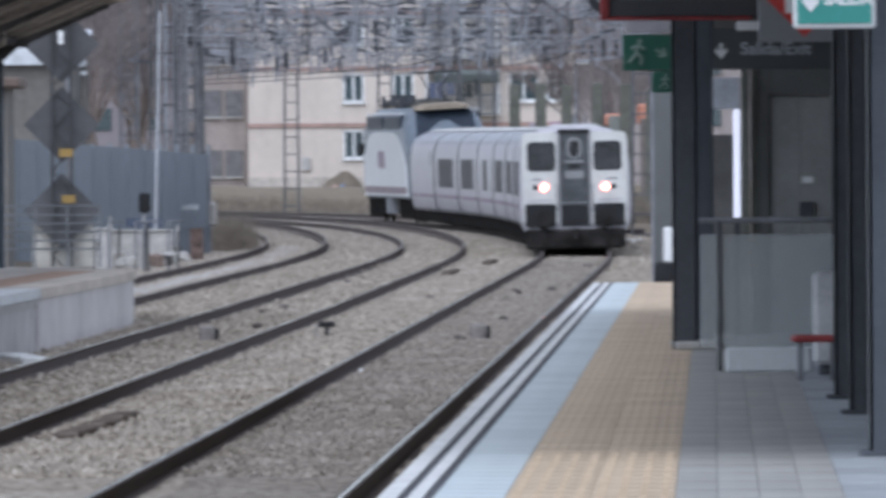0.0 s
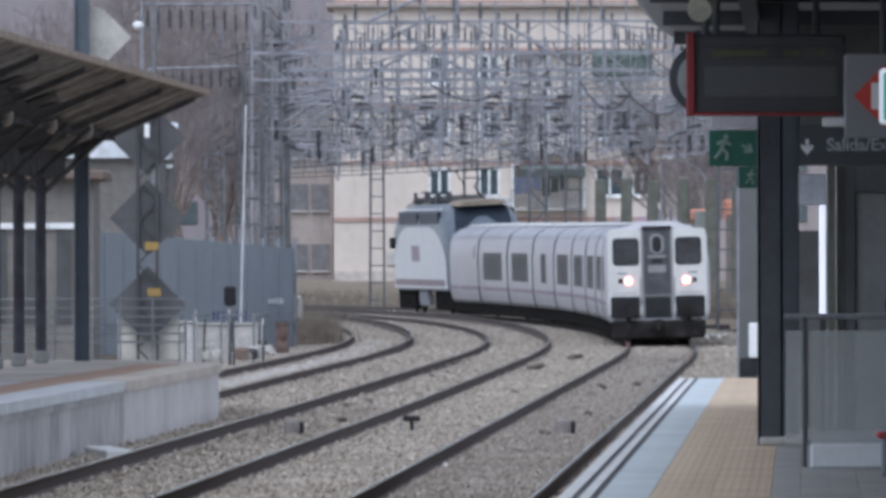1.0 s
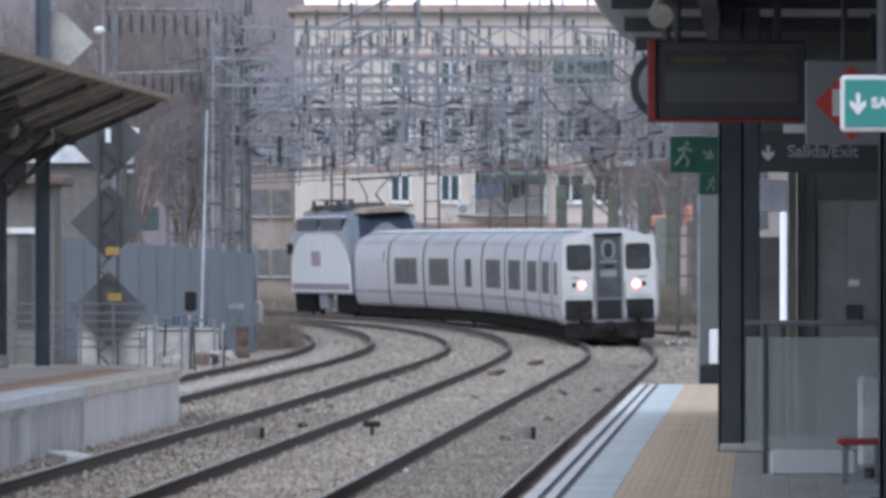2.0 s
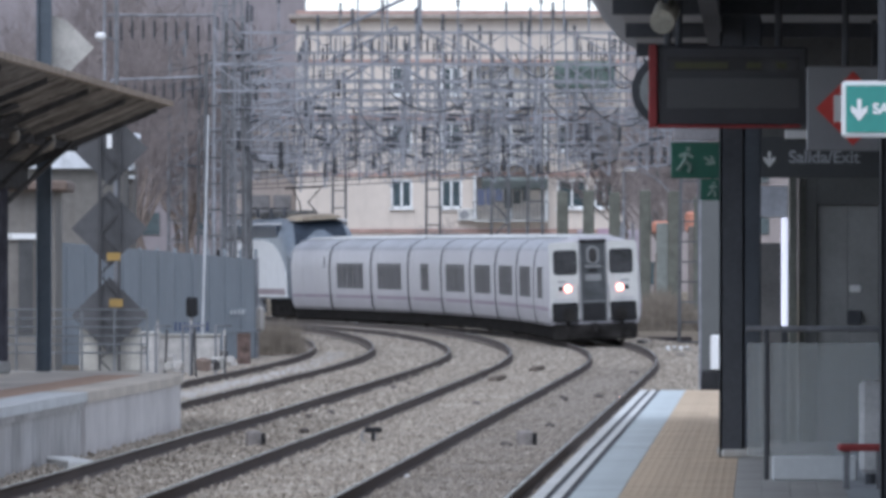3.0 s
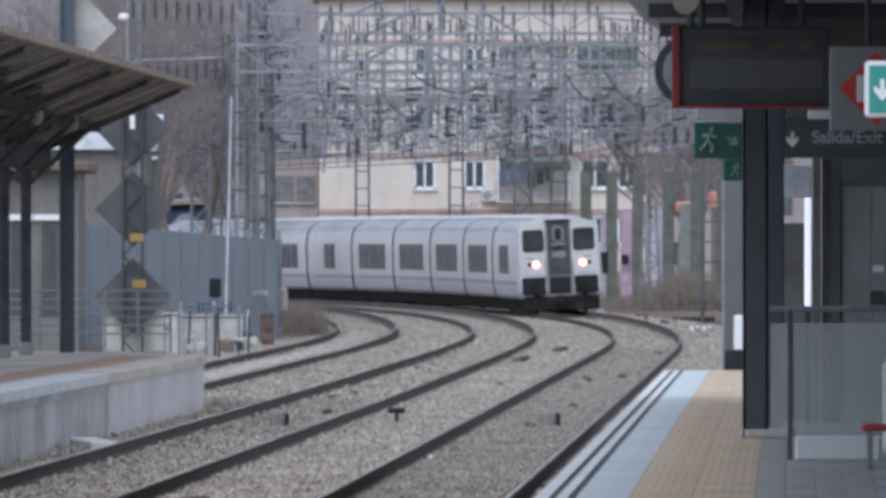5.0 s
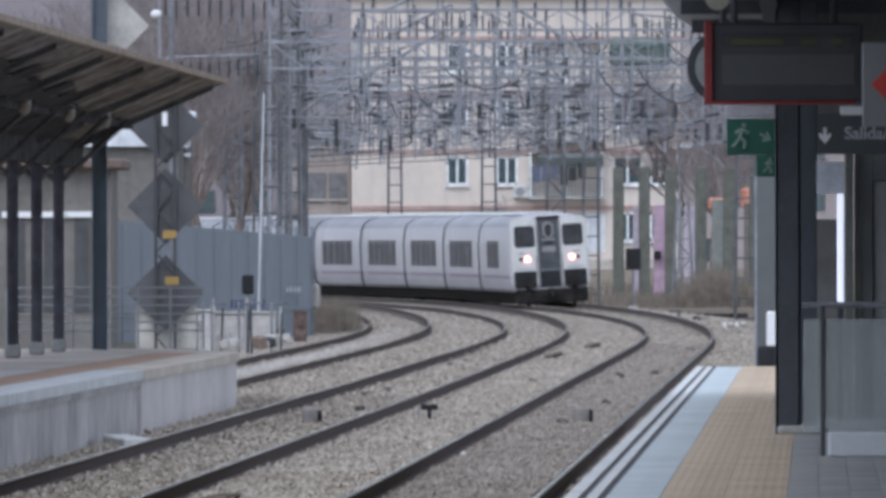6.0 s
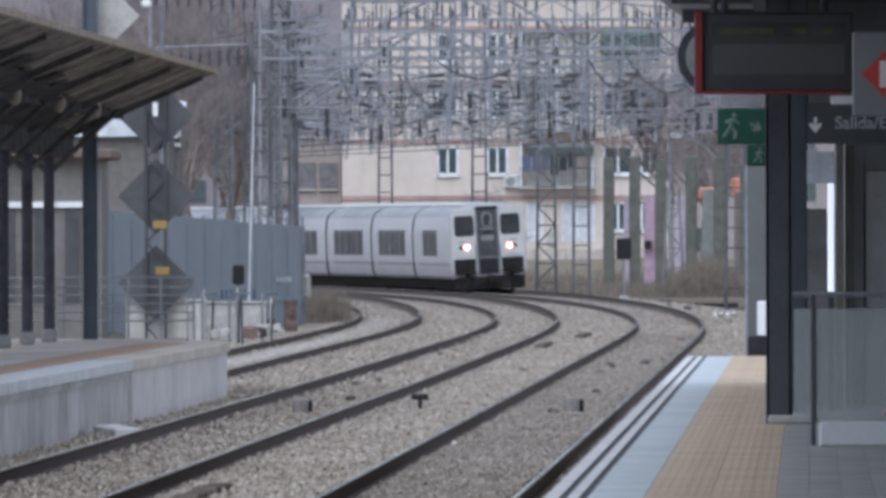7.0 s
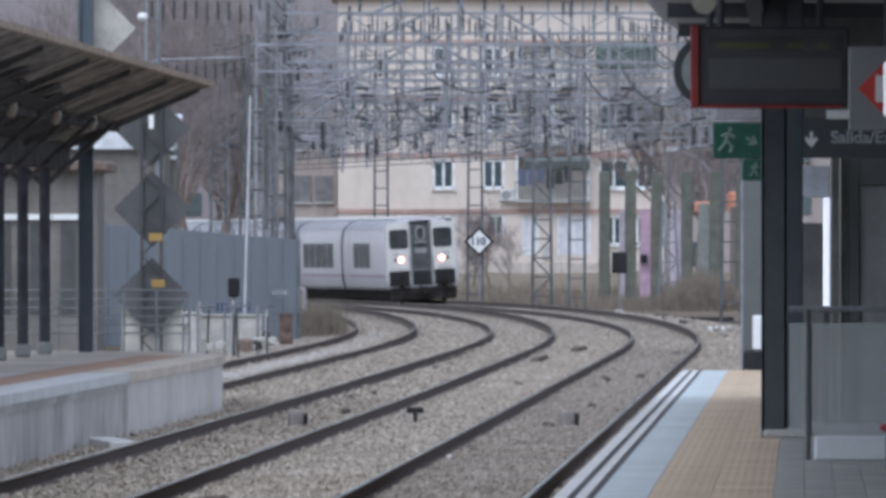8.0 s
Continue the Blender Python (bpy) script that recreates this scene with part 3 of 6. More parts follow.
def end_face(car, a):
    """The flat rear end: two white pillars, dark panes, lamps and the recessed gangway door."""
    y = a - 0.005

    def plate(name, x0, x1, z0, z1, material, d0=0.0, d1=0.06, r=0.08, label="", parent=car):
        n = 5
        pts = []
        for cx, cz, s in ((x1 - r, z0 + r, -90), (x1 - r, z1 - r, 0), (x0 + r, z1 - r, 90), (x0 + r, z0 + r, 180)):
            for i in range(n):
                q = radians(s + 90 * i / (n - 1))
                pts.append((cx + r * math.cos(q), cz + r * math.sin(q)))
        return Mesh().loft([[Vector((x, y - d1, z)) for x, z in pts], [Vector((x, y - d0, z)) for x, z in pts]]).obj(name, material, parent, label)
    for s in (-1, 1):
        x0, x1 = (0.44, 1.36) if s > 0 else (-1.36, -0.44)
        p = plate("end_panel", x0, x1, 0.70, 3.07, WHITE, -0.05, 0.05, 0.12, "white end panel")
        w0, w1 = (0.53, 1.2) if s > 0 else (-1.2, -0.53)
        plate("window_frame", w0 - 0.035, w1 + 0.035, 2.08, 2.83, GREYPAINT, 0.04, 0.062, 0.12)
        plate("window", w0, w1, 2.12, 2.79, ENDGLASS, 0.05, 0.07, 0.09, "dark tinted pane")
        cx = s * 0.80
        # glowing ring stands in for the red halo round the lamp
        Mesh().tube((cx, y - 0.04, 1.66), (cx, y - 0.075, 1.66), 0.125, 20).obj("lens_ring", GLOW, p, "glowing red ring standing in for the lamp's halo")
        Mesh().tube((cx, y - 0.05, 1.66), (cx, y - 0.10, 1.66), 0.075, 20).obj("tail_lamp", LAMP, p, "glowing red and white tail lamp")
        Mesh().tube((cx + s * 0.22, y - 0.04, 1.67), (cx + s * 0.22, y - 0.07, 1.66), 0.07, 14).obj("marker_lamp", DARK, p, "unlit round lamp")
        Mesh().box(s * 0.98, y - 0.045, 1.87, 0.26, 0.012, 0.05).obj("lettering_bar", mat("faded_lettering", (0.22, 0.22, 0.25), 0.6), p)
        plate("bumper_panel", x0 + 0.05, x1 - 0.06, 0.66, 1.24, DARK, 0.0, 0.09, 0.07, "black bumper panel")
        Mesh().tube((cx, y, 0.86), (cx, y - 0.42, 0.86), 0.09, 12).tube((cx, y - 0.40, 0.86), (cx, y - 0.46, 0.86), 0.2, 16).obj("buffer", UNDER, car, "black round buffer")
    door = plate("gangway_door", -0.38, 0.38, 0.66, 3.1, DOORGREY, -0.05, 0.015, 0.03, "dark grey gangway door")
    plate("gangway_surround", -0.42, 0.42, 3.02, 3.14, DARK, -0.05, 0.03, 0.03)
    trimg = mat("pale_door_trim", (0.23, 0.235, 0.24), 0.6, var=0.15)
    plate("pane_frame", -0.2, 0.2, 2.40, 2.93, trimg, 0.0, 0.022, 0.16, "pale arched pane frame", door)
    plate("door_pane", -0.125, 0.125, 2.43, 2.86, TGLASS, 0.0, 0.03, 0.12, "dark arched pane", door)
    plate("crossbar", -0.25, 0.25, 2.28, 2.35, trimg, 0.0, 0.04, 0.02, "", door)
    plate("vent", -0.13, 0.13, 2.14, 2.24, DARK, 0.0, 0.03, 0.02, "", door)
    plate("number_panel", -0.25, 0.25, 1.88, 2.08, trimg, 0.0, 0.025, 0.03, "pale grey panel", door)
    plate("lower_panel", -0.34, 0.34, 0.70, 1.2, DARK, 0.0, 0.04, 0.03, "black lower panel", door)
    Mesh().box(0, y - 0.025, 1.26, 0.7, 0.02, 0.03).obj("step_rail", trimg, door)
    for x in (-0.385, 0.385):
        Mesh().box(x, y - 0.03, 1.87, 0.035, 0.05, 2.34).obj("door_post", trimg, door)
    for s in (-1, 1):
        Mesh().tube((s * 0.47, y - 0.06, 1.05), (s * 0.47, y - 0.06, 1.75), 0.014, 6).obj("grab_rail", trimg, car)
        Mesh().box(s * 0.92, y - 0.052, 1.33, 0.62, 0.02, 0.05).obj("lower_trim", SILVER, car, "grey trim above the bumper")
        plate("corner_strip", *((1.345, 1.39) if s > 0 else (-1.39, -1.345)), 0.75, 2.9, SILVER, -0.06, 0.03, 0.02)
    # beam and plate carried down to fill the dark above the rails
    Mesh().box(0, y - 0.1, 0.34, 2.6, 0.3, 0.5, bevel=0.06).obj("buffer_beam", UNDER, car, "black buffer beam and guard plate")
    Mesh().box(0, y - 0.3, 0.5, 0.24, 0.6, 0.24, bevel=0.04).tube((0, y - 0.5, 0.5), (0, y - 0.62, 0.3), 0.06).obj("coupler", UNDER, car)


LAMP = mat("lit_tail_lamp", (1.0, 0.3, 0.19), 0.4, emit=14.0)
# emissive tone of the painted halo, not a lamp part
GLOW = mat("lamp_halo_red", (1.0, 0.36, 0.3), 0.4, emit=1.2)


def locomotive():
    loco = thing("locomotive", label="white and dark grey electric locomotive with sloping cab", category="locomotive")
    h = LOCO[1] / 2
    roofgrey = mat("loco_roof_grey", (0.09, 0.088, 0.085), 0.9, var=0.3)
    blue = mat("loco_slate_grey", (0.145, 0.17, 0.205), 0.4)
    tan = mat("loco_tan_roof", (0.31, 0.26, 0.2), 0.8, var=0.2, stain=0.4)
    whit = mat("loco_white_paint", (0.7, 0.71, 0.73), 0.4, var=0.05, stain=0.1)

    def ring(y, w, z0, z1, top):
        side = [(w - 0.04, z0), (w, z0 + 0.3), (w, z1), (w - 0.18, z1 + (top - z1) * 0.6), (w - 0.55, top), (0, top + 0.03)]
        return [Vector((x, y, z)) for x, z in side] + [Vector((-x, y, z)) for x, z in side[-2::-1]]
    Mesh().loft([ring(-h, 1.2, 1.0, 1.9, 2.1), ring(-h + 0.4, 1.42, 0.9, 2.7, 3.1), ring(-h + 0.9, 1.46, 0.9, 3.0, 3.6), ring(-h + 1.5, 1.48, 0.9, 3.15, 3.92), ring(-h + 2.6, 1.48, 0.9, 3.3, 4.12), ring(h - 2.6, 1.48, 0.9, 3.3, 4.12), ring(h - 1.5, 1.48, 0.9, 3.2, 4.0), ring(h - 0.5, 1.42, 0.9, 2.9, 3.2), ring(h, 1.2, 1.0, 1.9, 2.1)]).obj("body", blue, loco, "slate grey body shell", smooth=True)
    for s in (-1, 1):
        x0, x1 = sorted((s * 1.40, s * 1.50))
        arc = [(5.6 * (1 - math.cos(radians(q))), 1.75 + 1.55 * math.sin(radians(q))) for q in range(0, 91, 10)]
        pts = [(-h + 0.9, 0.98), (h - 0.9, 0.98)] + [(h - 0.9 - u, z) for u, z in arc] + [(-h + 0.9 + u, z) for u, z in reversed(arc)]
        Mesh().loft([[Vector((x, y, z)) for y, z in pts] for x in (x0, x1)]).obj("side_panel", whit, loco, "white side panel")
        for yc in (-3.6, 3.6):
            Mesh().box(s * 1.395, yc, 3.62, 0.12, 6.4, 0.5, bevel=0.04).obj("side_window", mat("loco_side_glass", (0.05, 0.062, 0.085), 0.45, spec=0.15), loco, "dark side window band")
        Mesh().box(s * 1.36, 0, 3.95, 0.12, 14.5, 0.07, bevel=0.02).obj("rain_strip", whit, loco, "white rain strip")
        Mesh().box(s * 1.505, 0, 1.2, 0.02, 2 * h - 2.4, 0.24).obj("stripe", mat("dull_plum_stripe", (0.3, 0.24, 0.26), 0.6, var=0.15), loco, "dull plum stripe")
        Mesh().box(s * 1.505, 1.0, 2.3, 0.02, 2.6, 0.6).obj("emblem_plate", MAUVE, loco)
        for y in (-6.3, 6.3):
            Mesh().box(s * 1.2, y, 0.58, 0.3, 5.6, 0.8, bevel=0.06).obj("bogie_frame", UNDER, loco)
            for dy in (-1.4, 1.4):
                Mesh().tube((s * 0.78, y + dy, 0.6), (s * 0.92, y + dy, 0.6), 0.6, 20).obj("wheel", RAIL, loco)
        Mesh().box(s * 1.28, 0, 0.6, 0.25, 2.6, 0.6, bevel=0.05).obj("battery_box", STEEL, loco, "grey equipment box")
        Mesh().box(s * 1.6, h - 1.6, 2.7, 0.22, 0.1, 0.42, bevel=0.03).obj("wing_mirror", DARK, loco)
    for e in (-1, 1):
        q = [(-1.1, e * (h - 0.42), 3.02), (1.1, e * (h - 0.42), 3.02), (1.0, e * (h - 1.28), 3.92), (-1.0, e * (h - 1.28), 3.92)]
        nrm = Vector((0, e * 0.05, 0.05))
        Mesh().loft([[Vector(p) - nrm for p in q], [Vector(p) + nrm for p in q]]).obj("windscreen", mat("loco_windscreen", (0.035, 0.045, 0.062), 0.5, spec=0.1), loco, "blue-grey raked windscreen")
        Mesh().loft([[Vector((x * k, e * (h - 2.9) + q, 4.02 + z * k)) for x, z in ((-1.0, 0.02), (-0.86, 0.17), (-0.5, 0.25), (0.5, 0.25), (0.86, 0.17), (1.0, 0.02))] for q, k in ((-2.1, 0.75), (-1.7, 1.0), (1.5, 1.0), (2.0, 0.7))]).obj("cab_roof", tan, loco, "tan domed cab roof", smooth=True)
    for i in range(7):
        Mesh().box(-0.5 + (i % 3) * 0.5, -5.4 + i * 1.8, 4.28, 0.9, 1.1, 0.22 + 0.07 * (i % 2), bevel=0.05).obj("roof_box", roofgrey, loco)
        Mesh().tube((-0.95 + (i % 2) * 0.3, -6 + i * 1.8, 4.2), (-0.95 + (i % 2) * 0.3, -6 + i * 1.8, 4.6), 0.07, 8).obj("roof_insulator", INSUL, loco)
    Mesh().tube((-0.8, -6, 4.55), (-0.6, 6, 4.6), 0.03, 6).obj("roof_busbar", DARK, loco)
    pan = Mesh()
    for sx in (-0.6, 0.6):
        pan.tube((sx * 0.6, -6.6, 4.2), (sx * 0.3, -5.2, 4.75), 0.03).tube((sx * 0.3, -5.2, 4.75), (sx, -6.2, 5.35), 0.025)
    pan.tube((-0.9, -6.2, 5.36), (0.9, -6.2, 5.36), 0.035)
    pan.obj("pantograph", DARK, loco)
    return loco


COACHES = [coach(k, s, ln) for k, (s, ln) in enumerate(CARS)]
ENGINE = locomotive()


def train_row(t, start, length):
    run = 220.24 + 19.209 * t + 0.0862 * t * t + start
    a, _ = on_line(run + length * 0.08)
    b, _ = on_line(run + length * 0.92)
    for p in (a, b):
        p.z += cant(p.y) * 0.5
    d = b - a
    mid = (a + b) / 2
    m = Matrix.Translation(mid) @ Euler((math.atan2(d.z, d.xy.length), 0, -math.atan2(d.x, d.y))).to_matrix().to_4x4()
    return (t, m @ pose(0, 0, 0, 0, -math.degrees(math.atan(cant(mid.y) / 1.74)), 0))


def motions():
    times = [0.5 * i for i in range(17)]
    for ob, (s, ln) in zip(COACHES, CARS):
        walk(ob, [train_row(t, s, ln) for t in times])
    walk(ENGINE, [train_row(t, *LOCO) for t in times])


# ---- platform roof and fittings beside the camera ----
def right_canopy():
    c = thing("platform_canopy", label="dark steel platform canopy with rounded eaves", category="canopy")
    roof = mat("dark_canopy_sheet", (0.27, 0.27, 0.275), 0.85, var=0.15)
    prof = [(-1.85, 5.4), (-1.8, 5.16), (-1.66, 4.92), (-1.48, 4.71), (-1.25, 4.56), (-0.95, 4.47), (5.5, 4.47), (5.5, 5.6), (-1.6, 5.6)]
    Mesh().loft([[along(o, d, z) for o, z in prof] for d in (63.2, 129)]).obj("roof_shell", roof, c)
    for k in range(7):
        d = 70 + k * 9.6
        Mesh().loft([[along(o, q, z) for o, z in ((-1.2, 4.34), (5.4, 4.34), (5.4, 4.468), (-1.2, 4.468))] for q in (d - 0.08, d + 0.08)]).obj("crossbeam", POST, c)
    for o in (-0.4, 1.6):
        Mesh().loft([[along(o + a, q, z) for a, z in ((-0.07, 4.28), (0.07, 4.28), (0.07, 4.468), (-0.07, 4.468))] for q in (67, 128)]).obj("purlin", POST, c)
    # columns of the canopy
    for name, x, d, w, material in (("column", 2.79, 103.0, 0.21, POST), ("column", 3.240, 81.0, 0.12, POST), ("column", 3.138, 76.0, 0.12, POST), ("column", 2.834, 65.2, 0.18, POSTB)):
        m = Mesh()
        m.box(x, d, 2.6, w, 0.02, 3.8).box(x - w / 2 + 0.01, d + 0.11, 2.6, 0.02, 0.24, 3.8).box(x + w / 2 - 0.01, d + 0.11, 2.6, 0.02, 0.24, 3.8)
        m.box(x, d + 0.1, 2.6, w * 0.9, 0.18, 3.8)
        col = tagged(m.obj("canopy_column", material), "dark painted steel canopy column on a base plate", "column", "canopy columns")
        if w > 0.2:
            Mesh().box(x + w * 0.55, d + 0.5, 0.735, w * 2.0, 1.6, 0.07, bevel=0.015).obj("base_plate", CONCRETE, col, "pale concrete footing")
        else:
            Mesh().box(x, d + 0.1, 0.712, w + 0.1, 0.4, 0.03, bevel=0.008).obj("base_plate", material, col)
    # stands in for the column's side face; its bluish, lighter look is coloured in
    m = Mesh().box(2.983, 104.0, 2.6, 0.15, 0.15, 3.8, bevel=0.01)
    tagged(m.obj("canopy_column", POSTB), "bluish side face of the canopy column, built as a second post", "column", "canopy columns")
    # loudspeaker under the eaves
    s = thing("loudspeaker", (2.070, 97, 4.245), label="pale round loudspeaker under the canopy", category="loudspeaker")
    pale = mat("aged_ivory_plastic", (0.42, 0.4, 0.33), 0.6)
    Mesh().tube((0, 0, 0), (0.05, 0.35, 0.10), 0.10, 20).obj("speaker_body", pale, s)
    Mesh().tube((0, -0.012, 0), (0, 0.0, 0), 0.085, 20).obj("grille", pale, s)
    Mesh().box(0.03, 0.2, 0.16, 0.05, 0.05, 0.25).obj("bracket", POST, s)


def sign_text(body, size, at, material, parent, name="lettering"):
    cu = bpy.data.curves.new(name, "FONT")
    cu.offset = 0.014 if size > 0.3 else 0.003
    cu.body, cu.size, cu.extrude, cu.align_x, cu.align_y = body, size, 0.002, "LEFT", "CENTER"
    ob = new(name, cu)
    cu.materials.append(material)
    ob.parent = parent
    ob.matrix_local = pose(*at, 90, 0, 0)
    return ob


SIGNWHITE = mat("sign_white", (0.72, 0.72, 0.72), 0.5, var=0.03)
SIGNGREEN = mat("sign_dark_green", (0.014, 0.1, 0.065), 0.5, var=0.08)
SIGNTEAL = mat("sign_teal_green", (0.03, 0.30, 0.24), 0.45, var=0.05)
SIGNRED = mat("sign_red", (0.55, 0.05, 0.04), 0.5, var=0.05)
SIGNGREY = mat("sign_grey", (0.22, 0.22, 0.235), 0.5, var=0.04)
SIGNDARK = mat("sign_slate", (0.06, 0.064, 0.068), 0.5, var=0.05)
SCREEN = mat("unlit_display_glass", (0.075, 0.075, 0.077), 0.5, var=0.05)


def arrow(x, z, h, parent, y=-0.03, turn=0, material=None):
    q = [(-0.09, -0.02), (-0.09, 0.42), (0.09, 0.42), (0.09, -0.02), (0.34, 0.14), (0.34, -0.1), (0, -0.5), (-0.34, -0.1), (-0.34, 0.14)]
    a = radians(turn)
    pts = [((px * math.cos(a) - pz * math.sin(a)) * h + x, (px * math.sin(a) + pz * math.cos(a)) * h + z) for px, pz in q]
    return Mesh().loft([[Vector((px, yy, pz)) for px, pz in pts] for yy in (y, y + 0.008)]).obj("arrow", material or SIGNWHITE, parent, "white arrow")


def figure(x, z, h, parent, y):
    """Plain pictogram of strokes."""
    m = Mesh()
    for p, q in (((0.02, 0.3), (-0.05, 0.0)), ((-0.05, 0.0), (0.16, -0.2)), ((0.16, -0.2), (0.10, -0.45)), ((-0.05, 0.0), (-0.2, -0.25)), ((-0.2, -0.25), (-0.34, -0.38)), ((0.02, 0.26), (0.26, 0.12)), ((0.02, 0.26), (-0.24, 0.14))):
        m.tube((x + p[0] * h, y, z + p[1] * h), (x + q[0] * h, y, z + q[1] * h), h * 0.07, 6)
    m.tube((x + 0.08 * h, y - 0.005, z + 0.42 * h), (x + 0.08 * h, y + 0.005, z + 0.42 * h), h * 0.09, 10)
    return m.obj("pictogram", mat("dim_pictogram", (0.22, 0.3, 0.26), 0.6), parent, "pale pictogram")


def platform_signs():
    # departure display
    d = 98.0
    x0, x1, z0, z1 = 1.983, 3.273, 3.414, 4.084
    cx, cz, w, h = (x0 + x1) / 2, (z0 + z1) / 2, x1 - x0, z1 - z0
    t = thing("departure_display", (cx, d, cz), label="black hanging departure display with a red rim, unlit", category="display board")
    Mesh().box(0, 0.15, 0, w - 0.03, 0.3, h - 0.03, bevel=0.02).obj("housing", mat("charcoal_display_case", (0.045, 0.045, 0.05), 0.6, var=0.1), t)
    rim = Mesh()
    rim.box(-w / 2 + 0.035, 0.0, 0, 0.07, 0.08, h, bevel=0.01).box(0, 0.0, -h / 2 + 0.015, w - 0.14, 0.08, 0.03, bevel=0.008)
    rim.obj("rim", mat("display_red_rim", (0.22, 0.025, 0.025), 0.6), t, "red metal rim")
    Mesh().box(0.03, -0.006, -0.055, w * 0.82, 0.012, h * 0.36).obj("screen", SCREEN, t, "grey unlit screen")
    Mesh().box(0.03, -0.004, h * 0.27, w * 0.82, 0.008, h * 0.16).obj("upper_screen", TGLASS, t)
    bars = mat("dim_amber_dots", (0.06, 0.06, 0.02), 0.5)
    for k, (bx, bw) in enumerate(((-0.22, 0.42), (0.2, 0.12), (0.42, 0.08))):
        Mesh().box(bx, -0.012, h * 0.25, bw, 0.006, 0.05).obj("lettering_bar", bars, t)
    for bx in (-0.4, 0.4):
        Mesh().tube((bx, 0.15, h / 2 - 0.02), (bx, 0.15, 4.45 - cz), 0.03, 8).obj("hanger", POST, t)
    # clock behind it
    c = thing("platform_clock", (2.202, 101.0, 3.758), label="round double-sided platform clock with a dark rim", category="clock")
    Mesh().tube((0, -0.09, 0), (0, 0.09, 0), 0.299, 40).obj("rim", POST, c, "dark rim")
    Mesh().tube((0, -0.10, 0), (0, 0.10, 0), 0.233, 40).obj("dial", mat("clock_dial", (0.3, 0.32, 0.32), 0.4), c, "pale grey dial")
    Mesh().tube((0, 0, 0.280), (0, 0, 4.45 - 3.758), 0.03, 8).obj("hanger", POST, c)
    # grey board with red diamond
    b = thing("station_sign", (3.344, 92.0, 3.492), label="grey square sign with a red diamond emblem", category="sign")
    Mesh().box(0, 0.03, 0, 0.586, 0.06, 0.637, bevel=0.01).obj("board", SIGNGREY, b)
    r = 0.280
    Mesh().loft([[Vector((r * px + 0.055, y, r * pz)) for px, pz in ((-1, 0), (0, -1), (1, 0), (0, 1))] for y in (-0.012, 0.0)]).obj("emblem", SIGNRED, b, "red diamond")
    for px, pz, pw, ph in ((-0.075, 0.0, 0.07, 0.2), (0.05, 0.085, 0.2, 0.05), (0.05, -0.095, 0.2, 0.05)):
        Mesh().box(px + 0.02, -0.018, pz, pw, 0.01, ph, bevel=0.004).obj("emblem_stroke", SIGNWHITE, b, "white stroke")
    Mesh().tube((0, 0.03, 0.319), (0, 0.03, 4.45 - 3.492), 0.025, 8).obj("hanger", POST, b)
    # teal exit sign in front
    g = thing("exit_sign", (2.522, 64.0, 3.114), label="lit teal exit sign with white border and arrow", category="sign")
    Mesh().box(0, 0.03, 0, 0.432, 0.06, 0.296, bevel=0.015).obj("border", SIGNWHITE, g, "white border")
    Mesh().box(0, -0.004, 0, 0.390, 0.012, 0.248, bevel=0.004).obj("face", mat("lit_teal_face", (0.035, 0.22, 0.19), 0.4, emit=0.08, var=0.05), g)
    arrow(-0.125, 0.0, 0.125, g, -0.02)
    sign_text("SALIDA", 0.076, (-0.055, -0.012, 0.0), SIGNWHITE, g)
    Mesh().tube((0, 0.03, 0.148), (0, 0.03, 4.75 - 3.114), 0.025, 8).obj("hanger", POST, g)
    # dark way-out sign
    s = thing("way_out_sign", (3.604, 106.0, 3.254), label="dark hanging sign reading Salida/Exit with a down arrow", category="sign")
    Mesh().box(0, 0.06, 0, 1.224, 0.12, 0.353, bevel=0.01).obj("board", SIGNDARK, s)
    arrow(3.192 - 3.604, -0.01, 0.15, s, -0.012)
    sign_text("Salida/Exit", 0.15, (3.359 - 3.604, -0.006, 0.0), mat("sign_dull_lettering", (0.4, 0.41, 0.44), 0.6), s)
    for bx in (-0.5, 0.5):
        Mesh().tube((bx, 0.06, 0.176), (bx, 0.06, 4.45 - 3.254), 0.025, 8).obj("hanger", POST, s)
    Mesh().box(3.422 - 3.604, -0.01, 3.455 - 3.254, 0.196, 0.05, 0.078, bevel=0.01).obj("lamp_plate", SIGNWHITE, s, "pale plate")
    # green emergency signs
    for name, xx, zz, ww, hh, dd in (("emergency_sign", 1309, 249, 94, 64, 115.0), ("emergency_sign", 1336, 301, 44, 38, 115.0)):
        X, Z = east(xx, dd), level(zz, dd)
        W, H = ww * dd / 21650, hh * dd / 21650
        e = thing("emergency_sign", (X, dd, Z), label="dark green emergency exit sign with pale pictogram", category="sign", group="emergency exit signs")
        Mesh().box(0, 0.03, 0, W, 0.06, H, bevel=0.008).obj("board", SIGNGREEN, e)
        figure(-W * 0.22 if ww > 60 else 0, 0, H * 0.75, e, -0.006)
        if ww > 60:
            arrow(W * 0.22, 0, H * 0.4, e, -0.012, 60, mat("dim_pictogram", (0.16, 0.23, 0.19), 0.6))
            Mesh().box(W * 0.02, 0.03, H * 0.72, W * 0.98, 0.05, H * 0.32, bevel=0.01).obj("top_plate", mat("pale_lilac_plate", (0.5, 0.48, 0.5), 0.5), e, "pale top plate")
            for bx in (-0.2, 0.2):
                Mesh().tube((bx, 0.03, H * 0.8), (bx, 0.03, 4.45 - Z), 0.015, 8).obj("hanger", POST, e)
        else:
            Mesh().box(0.0, 0.05, H * 0.55, 0.03, 0.03, 0.12).obj("bracket", POST, e)


